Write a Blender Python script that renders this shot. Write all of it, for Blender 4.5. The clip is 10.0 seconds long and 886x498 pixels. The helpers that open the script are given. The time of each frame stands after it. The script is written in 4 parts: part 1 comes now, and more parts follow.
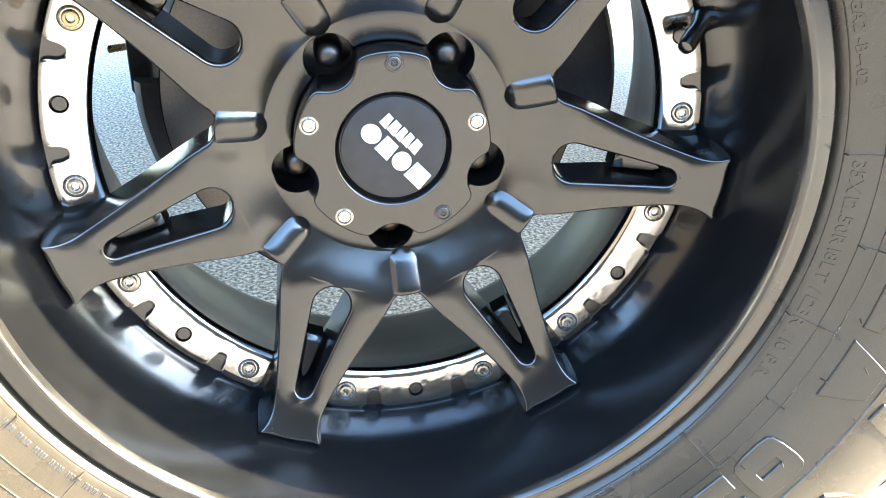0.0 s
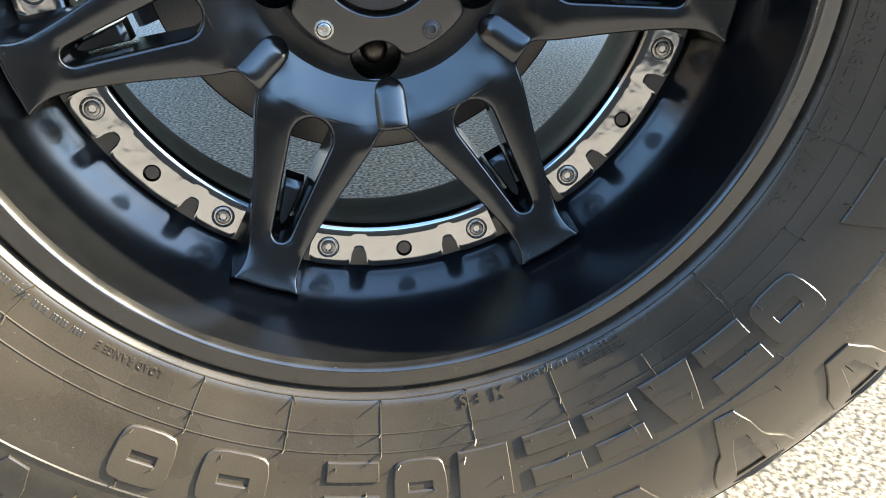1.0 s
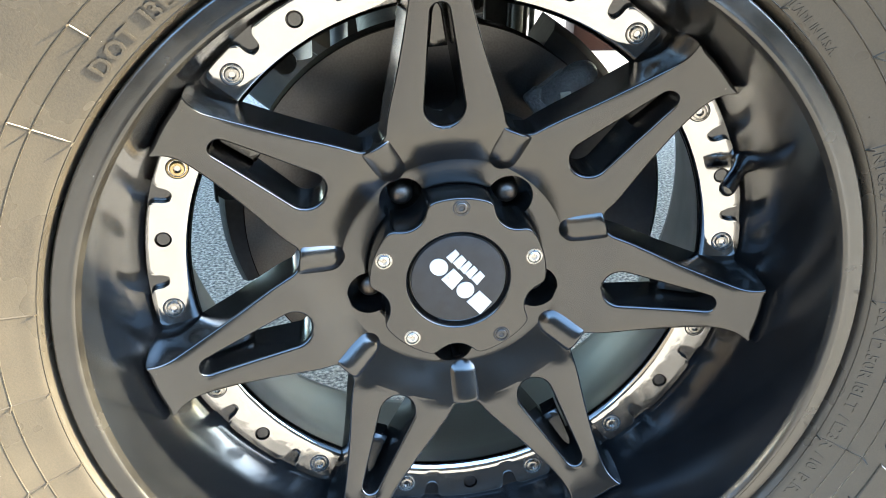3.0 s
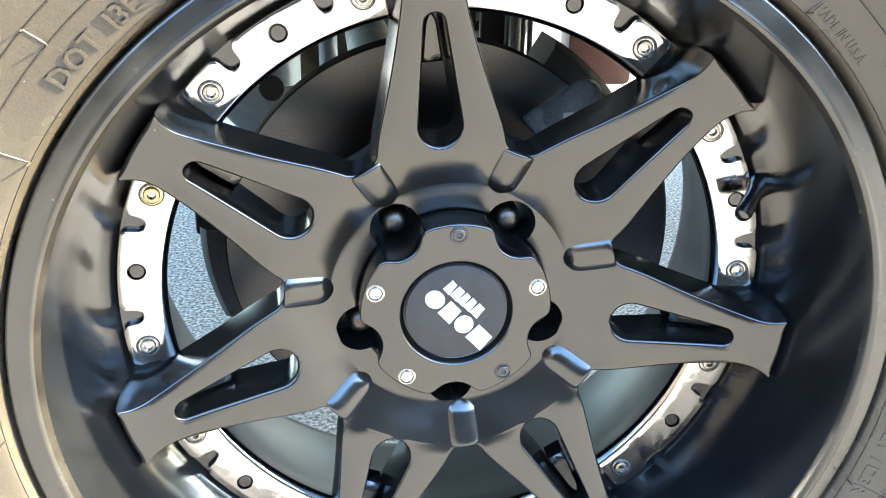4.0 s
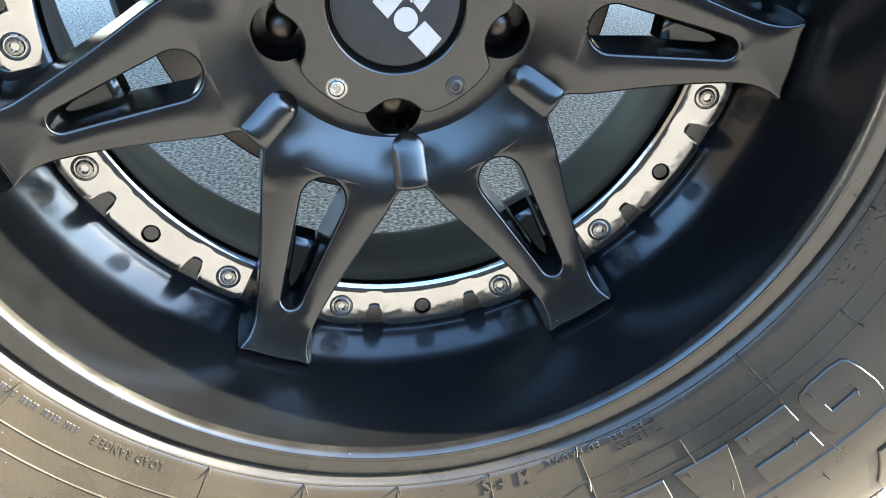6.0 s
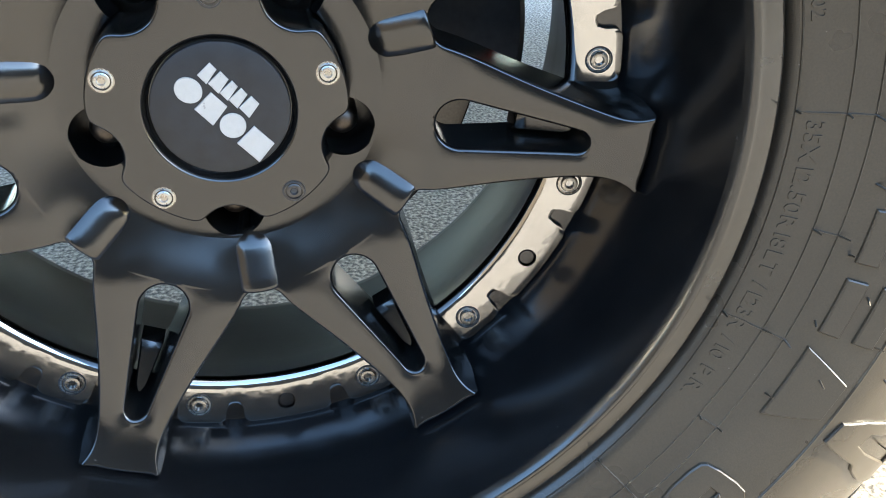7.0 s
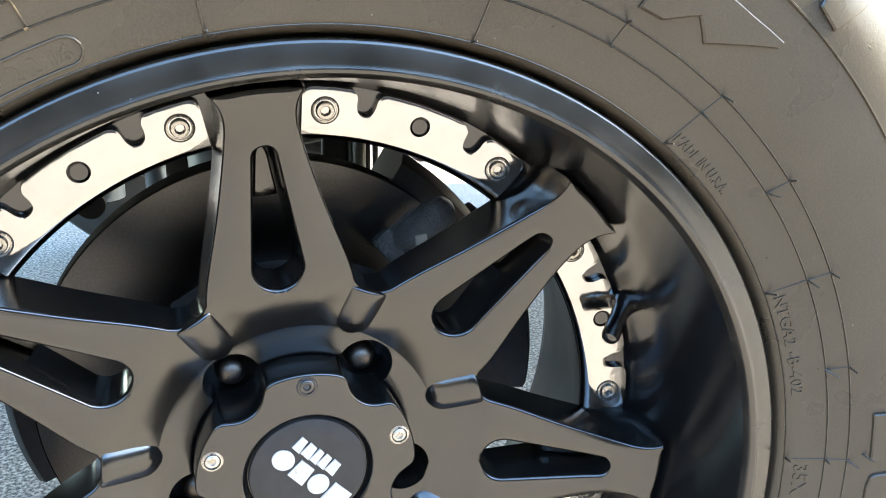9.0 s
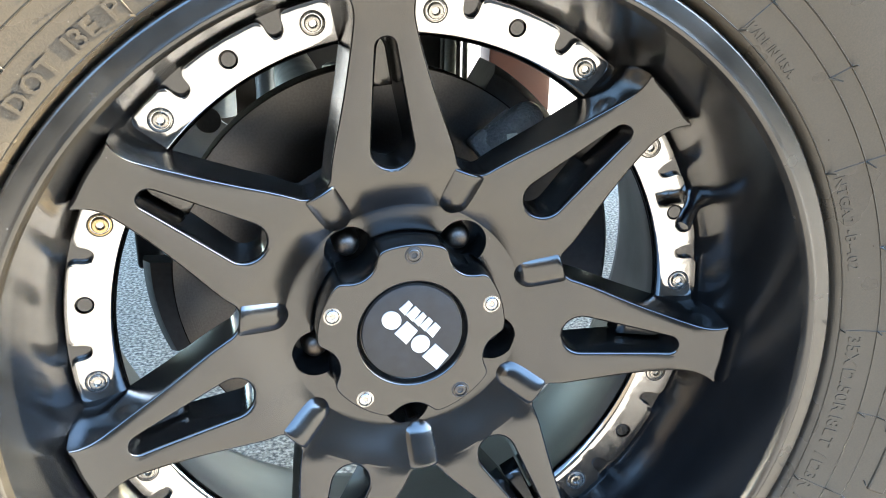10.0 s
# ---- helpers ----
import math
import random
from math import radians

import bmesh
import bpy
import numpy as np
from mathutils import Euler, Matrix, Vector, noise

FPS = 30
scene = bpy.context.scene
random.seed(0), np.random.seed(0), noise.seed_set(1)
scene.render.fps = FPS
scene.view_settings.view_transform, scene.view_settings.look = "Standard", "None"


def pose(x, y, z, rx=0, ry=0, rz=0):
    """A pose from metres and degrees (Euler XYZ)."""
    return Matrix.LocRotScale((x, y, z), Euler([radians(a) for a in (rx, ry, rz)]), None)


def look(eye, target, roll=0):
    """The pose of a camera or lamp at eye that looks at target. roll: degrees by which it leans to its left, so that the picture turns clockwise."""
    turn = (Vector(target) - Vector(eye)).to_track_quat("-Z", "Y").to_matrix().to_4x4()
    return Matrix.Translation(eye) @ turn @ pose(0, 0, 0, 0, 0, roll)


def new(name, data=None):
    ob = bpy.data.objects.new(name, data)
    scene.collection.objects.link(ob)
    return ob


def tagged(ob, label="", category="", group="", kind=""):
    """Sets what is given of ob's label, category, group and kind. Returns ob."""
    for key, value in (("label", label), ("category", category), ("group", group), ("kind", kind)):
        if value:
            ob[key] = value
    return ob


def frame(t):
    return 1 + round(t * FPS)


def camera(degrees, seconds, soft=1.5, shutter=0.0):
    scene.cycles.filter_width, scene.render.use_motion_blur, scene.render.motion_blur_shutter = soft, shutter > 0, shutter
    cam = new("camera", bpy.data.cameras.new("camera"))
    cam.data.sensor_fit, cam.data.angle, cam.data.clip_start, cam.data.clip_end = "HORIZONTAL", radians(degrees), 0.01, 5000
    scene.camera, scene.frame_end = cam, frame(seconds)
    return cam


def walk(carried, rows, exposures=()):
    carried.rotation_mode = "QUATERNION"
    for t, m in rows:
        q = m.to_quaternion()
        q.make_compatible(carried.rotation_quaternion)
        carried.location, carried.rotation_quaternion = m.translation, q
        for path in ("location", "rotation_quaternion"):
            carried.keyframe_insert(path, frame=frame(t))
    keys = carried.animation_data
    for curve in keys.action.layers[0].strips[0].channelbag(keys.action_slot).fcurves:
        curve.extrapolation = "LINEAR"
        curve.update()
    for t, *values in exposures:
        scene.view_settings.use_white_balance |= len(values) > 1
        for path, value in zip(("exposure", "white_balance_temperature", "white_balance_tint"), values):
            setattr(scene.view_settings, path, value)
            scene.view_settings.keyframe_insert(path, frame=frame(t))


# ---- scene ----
cam = camera(55.59, 10.0, 0.9)
# seconds, eye (metres), yaw, pitch, roll (degrees)
PATH = [
    (0.0, -0.0533, -0.5207, 0.5976, -9.84, -25.82, 1.56),
    (0.5, -0.0425, -0.5306, 0.5166, -9.47, -24.52, 1.49),
    (1.0, -0.0394, -0.5313, 0.4757, -9.21, -25.12, 1.65),
    (1.5, -0.0369, -0.5356, 0.5111, -8.24, -27.13, 1.44),
    (2.0, -0.0520, -0.5398, 0.5894, -8.35, -28.40, 1.72),
    (2.5, -0.0620, -0.5436, 0.6557, -7.93, -28.36, 1.67),
    (3.0, -0.0794, -0.5344, 0.6907, -7.59, -25.19, 1.41),
    (3.2, -0.0776, -0.5303, 0.6955, -7.77, -23.79, 1.43),
    (4.3, -0.0759, -0.4871, 0.6503, -8.04, -22.58, 1.14),
    (4.5, -0.0785, -0.4817, 0.6345, -8.15, -23.06, 1.23),
    (5.0, -0.0860, -0.4772, 0.5653, -8.17, -23.39, 1.33),
    (5.5, -0.0663, -0.4720, 0.5276, -8.20, -25.68, 1.36),
    (5.7, -0.0562, -0.4689, 0.5192, -8.09, -27.29, 1.40),
    (6.8, 0.0178, -0.4306, 0.5460, -11.29, -29.03, 2.06),
    (7.0, 0.0279, -0.4227, 0.5648, -11.77, -28.98, 1.67),
    (7.5, 0.0338, -0.4252, 0.6302, -12.84, -29.26, 1.18),
    (8.0, 0.0207, -0.4298, 0.6810, -14.82, -24.12, 0.99),
    (8.5, -0.0123, -0.4273, 0.6993, -16.14, -18.97, 0.67),
    (9.0, -0.0581, -0.4361, 0.6911, -18.05, -17.96, 1.26),
    (9.5, -0.0886, -0.4630, 0.6939, -16.78, -18.95, 1.06),
    (10.0, -0.0978, -0.5052, 0.6619, -13.65, -20.06, 1.00),
]
# seconds, stops, kelvin, tint: the phone brightens and cools its picture on the way
EXPOSURES = [
    (0.0, 4.58, 6490, 1), (0.5, 3.62, 6250, 1), (1.0, 3.12, 6240, 1), (1.5, 2.72, 6230, 0), (2.0, 2.58, 6240, -1), (2.5, 3.08, 6240, -1), (3.0, 4.23, 6190, -1),
    (4.5, 4.68, 6090, 0), (5.0, 4.76, 6060, 0), (5.5, 4.22, 6040, 0), (7.0, 3.57, 6440, 1), (7.5, 4.32, 6640, 1), (8.0, 4.03, 6690, 1), (9.0, 4.06, 6440, 2), (9.5, 4.05, 6340, 2), (10.0, 4.47, 6240, 1),
]
walk(cam, [(t, pose(x, y, z, 90 + pitch, 0, yaw) @ pose(0, 0, 0, 0, 0, roll)) for t, x, y, z, yaw, pitch, roll in PATH], EXPOSURES)

# ---- world, sun, exposure ----
HUB = 0.425
SUN = Vector((0.86, -0.13, 0.50)).normalized()
world = bpy.data.worlds.new("sky")
scene.world = world
world.use_nodes = True
sky = world.node_tree.nodes.new("ShaderNodeTexSky")
sky.sky_type = "NISHITA"
sky.sun_disc = False
sky.air_density, sky.dust_density, sky.ozone_density = 1.0, 0.9, 2.2
sky.sun_elevation = math.asin(SUN.z)
sky.sun_rotation = math.atan2(SUN.x, SUN.y)
world.node_tree.links.new(sky.outputs[0], world.node_tree.nodes["Background"].inputs[0])
world.node_tree.nodes["Background"].inputs[1].default_value = 0.15
sun_data = bpy.data.lights.new("sun", "SUN")
sun_data.energy, sun_data.angle, sun_data.color = 3.2, radians(0.5), (1.0, 0.83, 0.61)
sun_lamp = new("sun", sun_data)
sun_lamp.matrix_world = look(SUN * 20, (0, 0, 0))


# ---- materials ----
def mat(name, base, rough=0.5, metal=0.0, ior=1.5, vary=0.15, scale=40.0, bump=0.0, bump_scale=300.0, rough_vary=0.08, tint=None, coat=0.0):
    """A principled surface whose colour, gloss and relief vary at two scales."""
    m = bpy.data.materials.new(name)
    m.use_nodes = True
    nt = m.node_tree
    p = nt.nodes["Principled BSDF"]
    p.inputs["Metallic"].default_value = metal
    p.inputs["IOR"].default_value = ior
    p.inputs["Coat Weight"].default_value = coat
    co = nt.nodes.new("ShaderNodeTexCoord")
    big, small = nt.nodes.new("ShaderNodeTexNoise"), nt.nodes.new("ShaderNodeTexNoise")
    for n, s, d in ((big, scale, 4), (small, bump_scale, 3)):
        n.inputs["Scale"].default_value = s
        n.inputs["Detail"].default_value = d
        nt.links.new(co.outputs["Object"], n.inputs["Vector"])
    ramp = nt.nodes.new("ShaderNodeValToRGB")
    lo = tuple(c * (1 - vary) for c in base)
    hi = tuple(min(1, c * (1 + vary)) for c in (tint or base))
    ramp.color_ramp.elements[0].color, ramp.color_ramp.elements[1].color = (*lo, 1), (*hi, 1)
    ramp.color_ramp.elements[0].position, ramp.color_ramp.elements[1].position = 0.3, 0.7
    mix = nt.nodes.new("ShaderNodeMath")
    mix.operation = "MULTIPLY_ADD"
    mix.inputs[1].default_value = 0.4
    nt.links.new(small.outputs["Fac"], mix.inputs[0])
    half = nt.nodes.new("ShaderNodeMath")
    half.operation = "MULTIPLY"
    half.inputs[1].default_value = 0.6
    nt.links.new(big.outputs["Fac"], half.inputs[0])
    nt.links.new(half.outputs[0], mix.inputs[2])
    nt.links.new(mix.outputs[0], ramp.inputs["Fac"])
    nt.links.new(ramp.outputs["Color"], p.inputs["Base Color"])
    rr = nt.nodes.new("ShaderNodeMapRange")
    rr.inputs["From Min"].default_value, rr.inputs["From Max"].default_value = 0.3, 0.7
    rr.inputs["To Min"].default_value, rr.inputs["To Max"].default_value = max(0.02, rough - rough_vary), rough + rough_vary
    nt.links.new(big.outputs["Fac"], rr.inputs["Value"])
    nt.links.new(rr.outputs[0], p.inputs["Roughness"])
    if bump:
        b = nt.nodes.new("ShaderNodeBump")
        b.inputs["Strength"].default_value = bump
        b.inputs["Distance"].default_value = 0.001
        nt.links.new(small.outputs["Fac"], b.inputs["Height"])
        nt.links.new(b.outputs[0], p.inputs["Normal"])
    return m


SATIN = mat("satin_black_paint", (0.006, 0.0058, 0.0055), 0.17, 0, 1.76, 0.2, 30, 0.05, 1600, 0.045)
GLOSS = mat("gloss_black_paint", (0.0050, 0.0053, 0.0058), 0.18, 0, 1.78, 0.2, 60, 0.0, 900, 0.03)
LIPMAT = mat("dusty_lip_paint", (0.006, 0.0055, 0.005), 0.22, 0, 1.75, 0.4, 38, 0.04, 1400, 0.06, (0.016, 0.014, 0.011))
MATTE = mat("dull_black_paint", (0.026, 0.024, 0.021), 0.36, 0, 1.5, 0.4, 18, 0.05, 700, 0.06)
DISCMAT = mat("matte_black_disc", (0.02, 0.02, 0.021), 0.5, 0, 1.45, 0.4, 120, 0.05, 2500, 0.05)
CHROME = mat("polished_insert", (0.47, 0.465, 0.46), 0.085, 1.0, 1.5, 0.08, 90, 0.45, 35, 0.03)
STEEL = mat("steel_bolt", (0.42, 0.40, 0.37), 0.28, 1.0, 1.5, 0.2, 300, 0.05, 2500, 0.08)
BRASS = mat("yellowed_bolt", (0.55, 0.42, 0.22), 0.3, 1.0, 1.5, 0.2, 300, 0.05, 2500, 0.08)
BRIGHT = mat("bright_screw", (0.52, 0.52, 0.51), 0.3, 1.0, 1.5, 0.1, 300, 0.05, 2500, 0.06)
NUT = mat("worn_lug_nut", (0.10, 0.088, 0.078), 0.42, 1.0, 1.5, 0.4, 200, 0.1, 900, 0.1)
DARKSTEEL = mat("dark_screw", (0.10, 0.10, 0.105), 0.35, 1.0, 1.5, 0.2, 300, 0.05, 2500, 0.06)
BUSH = mat("dull_steel", (0.20, 0.21, 0.20), 0.45, 0.5, 1.5, 0.3, 60, 0.2, 400, 0.08)
DULLEDGE = mat("dark_rough_steel", (0.022, 0.019, 0.017), 0.95, 0, 1.15, 0.5, 90, 0.4, 500, 0.05)
OXIDE = mat("oxide_red", (0.085, 0.032, 0.022), 0.6, 0, 1.45, 0.25, 12, 0.2, 300, 0.08)
TAG = mat("cream_tag", (0.42, 0.38, 0.30), 0.6, 0, 1.5, 0.1, 400, 0.1, 2500, 0.05)
WHITE = mat("white_emblem", (0.46, 0.46, 0.45), 0.35, 0.3, 1.5, 0.06, 300, 0.08, 2500, 0.08)
RUBBER = mat("tyre_rubber", (0.029, 0.025, 0.0195), 0.29, 0, 1.56, 0.3, 14, 0.09, 1000, 0.05, (0.040, 0.032, 0.022))
RUBBER_DARK = mat("tread_rubber", (0.024, 0.023, 0.022), 0.62, 0, 1.5, 0.4, 40, 0.5, 600, 0.08)
ROTOR = mat("worn_rotor", (0.135, 0.128, 0.122), 0.36, 1.0, 1.5, 0.25, 20, 0.1, 600, 0.06)
IRON = mat("cast_iron", (0.115, 0.105, 0.095), 0.55, 0.1, 1.5, 0.5, 60, 1.8, 560, 0.1)
CHASSIS = mat("chassis_black", (0.030, 0.030, 0.031), 0.55, 0, 1.5, 0.4, 20, 0.3, 200, 0.1)
SILVER = mat("blue_grey_damper", (0.24, 0.29, 0.36), 0.45, 0.3, 1.5, 0.15, 40, 0.1, 400, 0.08)
REDPAINT = mat("red_paint", (0.20, 0.022, 0.018), 0.25, 0, 1.5, 0.1, 3, 0.0, 200, 0.04, None, 0.6)
ADDED_WALL = mat("added_dark_wall", (0.045, 0.036, 0.028), 0.9, 0, 1.5, 0.15, 2, 0.5, 60, 0.05)


def asphalt():
    m = bpy.data.materials.new("aged_asphalt")
    m.use_nodes = True
    nt = m.node_tree
    p = nt.nodes["Principled BSDF"]
    p.inputs["Roughness"].default_value = 0.9
    co = nt.nodes.new("ShaderNodeTexCoord")
    stones = nt.nodes.new("ShaderNodeTexVoronoi")
    stones.inputs["Scale"].default_value = 120
    grain = nt.nodes.new("ShaderNodeTexNoise")
    grain.inputs["Scale"].default_value, grain.inputs["Detail"].default_value = 170, 5
    patch = nt.nodes.new("ShaderNodeTexNoise")
    patch.inputs["Scale"].default_value, patch.inputs["Detail"].default_value = 1.6, 5
    for n in (stones, grain, patch):
        nt.links.new(co.outputs["Object"], n.inputs["Vector"])
    ramp = nt.nodes.new("ShaderNodeValToRGB")
    e = ramp.color_ramp.elements
    e[0].position, e[0].color = 0.36, (0.050, 0.046, 0.042, 1)
    e[1].position, e[1].color = 0.64, (0.40, 0.36, 0.31, 1)
    mid = e.new(0.49)
    mid.color = (0.185, 0.164, 0.140, 1)
    nt.links.new(grain.outputs["Fac"], ramp.inputs["Fac"])
    tone = nt.nodes.new("ShaderNodeMix")
    tone.data_type, tone.blend_type = "RGBA", "MULTIPLY"
    tone.inputs["Factor"].default_value = 0.5
    nt.links.new(ramp.outputs["Color"], tone.inputs["A"])
    hue = nt.nodes.new("ShaderNodeValToRGB")
    hue.color_ramp.elements[0].color, hue.color_ramp.elements[1].color = (0.75, 0.72, 0.68, 1), (1, 1, 1, 1)
    sep = nt.nodes.new("ShaderNodeSeparateColor")
    nt.links.new(stones.outputs["Color"], sep.inputs[0])
    nt.links.new(sep.outputs[0], hue.inputs["Fac"])
    nt.links.new(hue.outputs["Color"], tone.inputs["B"])
    tone2 = nt.nodes.new("ShaderNodeMix")
    tone2.data_type, tone2.blend_type = "RGBA", "MULTIPLY"
    tone2.inputs["Factor"].default_value = 1.0
    pr = nt.nodes.new("ShaderNodeValToRGB")
    pr.color_ramp.elements[0].position, pr.color_ramp.elements[1].position = 0.3, 0.7
    pr.color_ramp.elements[0].color, pr.color_ramp.elements[1].color = (0.82, 0.82, 0.82, 1), (1.05, 1.04, 1.0, 1)
    nt.links.new(patch.outputs["Fac"], pr.inputs["Fac"])
    nt.links.new(tone.outputs["Result"], tone2.inputs["A"])
    nt.links.new(pr.outputs["Color"], tone2.inputs["B"])
    nt.links.new(tone2.outputs["Result"], p.inputs["Base Color"])
    b = nt.nodes.new("ShaderNodeBump")
    b.inputs["Strength"].default_value, b.inputs["Distance"].default_value = 0.8, 0.003
    nt.links.new(grain.outputs["Fac"], b.inputs["Height"])
    nt.links.new(b.outputs[0], p.inputs["Normal"])
    return m


ASPHALT = asphalt()


def dust(m, scale, size, share):
    """Sparse pale specks of dust."""
    nt = m.node_tree
    p = nt.nodes["Principled BSDF"]
    co, cells = nt.nodes.new("ShaderNodeTexCoord"), nt.nodes.new("ShaderNodeTexVoronoi")
    cells.inputs["Scale"].default_value = scale
    nt.links.new(co.outputs["Object"], cells.inputs["Vector"])
    near, some, both = (nt.nodes.new("ShaderNodeMath") for _ in range(3))
    near.operation, some.operation, both.operation = "LESS_THAN", "LESS_THAN", "MULTIPLY"
    near.inputs[1].default_value, some.inputs[1].default_value = size, share
    sep = nt.nodes.new("ShaderNodeSeparateColor")
    nt.links.new(cells.outputs["Distance"], near.inputs[0])
    nt.links.new(cells.outputs["Color"], sep.inputs[0])
    nt.links.new(sep.outputs[0], some.inputs[0])
    nt.links.new(near.outputs[0], both.inputs[0])
    nt.links.new(some.outputs[0], both.inputs[1])
    mix = nt.nodes.new("ShaderNodeMix")
    mix.data_type = "RGBA"
    mix.inputs["B"].default_value = (0.16, 0.15, 0.135, 1)
    nt.links.new(both.outputs[0], mix.inputs["Factor"])
    nt.links.new(p.inputs["Base Color"].links[0].from_socket, mix.inputs["A"])
    nt.links.new(mix.outputs["Result"], p.inputs["Base Color"])


for m, share in ((GLOSS, 0.05), (LIPMAT, 0.14), (SATIN, 0.05), (RUBBER, 0.10)):
    dust(m, 180, 0.06, share)


def brushed(m):
    """Fine turned rings round the axle, as relief."""
    nt = m.node_tree
    co, cut3 = nt.nodes.new("ShaderNodeTexCoord"), nt.nodes.new("ShaderNodeVectorMath")
    cut3.operation = "MULTIPLY"
    cut3.inputs[1].default_value = (1, 0, 1)
    size = nt.nodes.new("ShaderNodeVectorMath")
    size.operation = "LENGTH"
    rings = nt.nodes.new("ShaderNodeTexNoise")
    rings.noise_dimensions = "1D"
    rings.inputs["Scale"].default_value, rings.inputs["Detail"].default_value = 900, 3
    b = nt.nodes.new("ShaderNodeBump")
    b.inputs["Strength"].default_value, b.inputs["Distance"].default_value = 0.10, 0.001
    nt.links.new(co.outputs["Object"], cut3.inputs[0])
    nt.links.new(cut3.outputs[0], size.inputs[0])
    nt.links.new(size.outputs["Value"], rings.inputs["W"])
    nt.links.new(rings.outputs["Fac"], b.inputs["Height"])
    p = nt.nodes["Principled BSDF"]
    nt.links.new(b.outputs[0], p.inputs["Normal"])
    around = nt.nodes.new("ShaderNodeTangent")
    around.direction_type, around.axis = "RADIAL", "Y"
    p.inputs["Anisotropic"].default_value = 0.75
    nt.links.new(around.outputs[0], p.inputs["Tangent"])


brushed(ROTOR)


# ---- mesh helpers; local axes of the wheel: y along the axle, -y outwards ----
def part(name, bm, material, parent=None, label="", sharp=35.0):
    bmesh.ops.recalc_face_normals(bm, faces=bm.faces)
    me = bpy.data.meshes.new(name)
    bm.to_mesh(me)
    bm.free()
    me.materials.append(material)
    me.shade_smooth()
    me.set_sharp_from_angle(angle=radians(sharp))
    ob = new(name, me)
    ob.parent = parent
    if label:
        tagged(ob, label)
    return ob


def shared(ob, turn=0.0, x=0.0, y=0.0, z=0.0, parent=None, spin=0.0):
    """Another object on the same mesh, turned about the axle by degrees as seen from outside."""
    twin = ob.copy()
    scene.collection.objects.link(twin)
    if parent:
        twin.parent = parent
    twin.matrix_basis = pose(x, y, z, 0, -turn, 0) @ pose(0, 0, 0, 0, -spin, 0)
    return twin


def thing(name, label, category, group="", at=(0, 0, 0)):
    e = new(name)
    e.empty_display_size = 0.05
    e.location = at
    return tagged(e, label, category, group)


def lathe(profile, n=96, close=False, bm=None, cx=0.0, cz=0.0, start=0.0):
    """Turn (r, y) pairs about the axle."""
    bm = bm or bmesh.new()
    rings = []
    for r, y in profile:
        if r < 1e-6:
            rings.append([bm.verts.new((cx, y, cz))])
        else:
            rings.append([bm.verts.new((cx + r * math.cos(start + 2 * math.pi * k / n), y, cz + r * math.sin(start + 2 * math.pi * k / n))) for k in range(n)])
    pairs = list(zip(rings, rings[1:])) + ([(rings[-1], rings[0])] if close else [])
    for a, b in pairs:
        for k in range(n):
            j = (k + 1) % n
            if len(a) == 1 and len(b) == 1:
                continue
            if len(a) == 1:
                bm.faces.new((a[0], b[k], b[j]))
            elif len(b) == 1:
                bm.faces.new((a[k], a[j], b[0]))
            else:
                bm.faces.new((a[k], a[j], b[j], b[k]))
    return bm


def offset(loop, d):
    """A closed loop of (u, v), counter-clockwise, moved inwards by d."""
    out, n = [], len(loop)
    for i in range(n):
        (ax, ay), (bx, by), (cx, cy) = loop[i - 1], loop[i], loop[(i + 1) % n]
        n1, n2 = Vector((-(by - ay), bx - ax)), Vector((-(cy - by), cx - bx))
        m = n1.normalized() + n2.normalized()
        if m.length < 1e-6:
            m = n1
        m.normalize()
        k = max(0.5, m.dot(n1.normalized()))
        out.append((bx + m.x * d / k, by + m.y * d / k))
    return out


def chaikin(pts, rounds=2, closed=True):
    for _ in range(rounds):
        out = []
        m = len(pts)
        for i in range(m if closed else m - 1):
            a, b = pts[i], pts[(i + 1) % m]
            out += [(0.75 * a[0] + 0.25 * b[0], 0.75 * a[1] + 0.25 * b[1]), (0.25 * a[0] + 0.75 * b[0], 0.25 * a[1] + 0.75 * b[1])]
        pts = out if closed else [pts[0]] + out + [pts[-1]]
    return pts


def area(loop):
    return sum(a[0] * b[1] - b[0] * a[1] for a, b in zip(loop, loop[1:] + loop[:1])) / 2


def plate(outer, holes=(), front=0.0, thick=0.004, chamfer=0.0006, where=None, bm=None):
    """A plate with an outline and holes in (u, v), chamfered front edge; where() maps (u, v, y) to a place."""
    flat = bmesh.new()
    where = where or (lambda u, v, y: (u, y, v))
    if area(outer) < 0:
        outer = outer[::-1]
    edges = []
    for loop, side in [(outer, 1)] + [(h if area(h) > 0 else h[::-1], -1) for h in holes]:
        stages = ((offset(loop, side * chamfer), front), (loop, front + chamfer), (loop, front + thick))
        rings = [[flat.verts.new((u, y, v)) for u, v in pts] for pts, y in stages]
        n = len(loop)
        for a, b in zip(rings, rings[1:]):
            for k in range(n):
                flat.faces.new((a[k], a[(k + 1) % n], b[(k + 1) % n], b[k]))
        for k in range(n):
            edges.append(flat.edges.get((rings[0][k], rings[0][(k + 1) % n])))
    bmesh.ops.triangle_fill(flat, use_beauty=True, edges=edges)
    for _ in range(4):
        long = [e for e in flat.edges if e.calc_length() > 0.0065]
        if long:
            bmesh.ops.subdivide_edges(flat, edges=long, cuts=1)
            bmesh.ops.triangulate(flat, faces=[f for f in flat.faces if len(f.verts) > 4])
    bm = bm or bmesh.new()
    twin = {v: bm.verts.new(where(v.co.x, v.co.z, v.co.y)) for v in flat.verts}
    for f in flat.faces:
        bm.faces.new([twin[v] for v in f.verts])
    flat.free()
    return bm


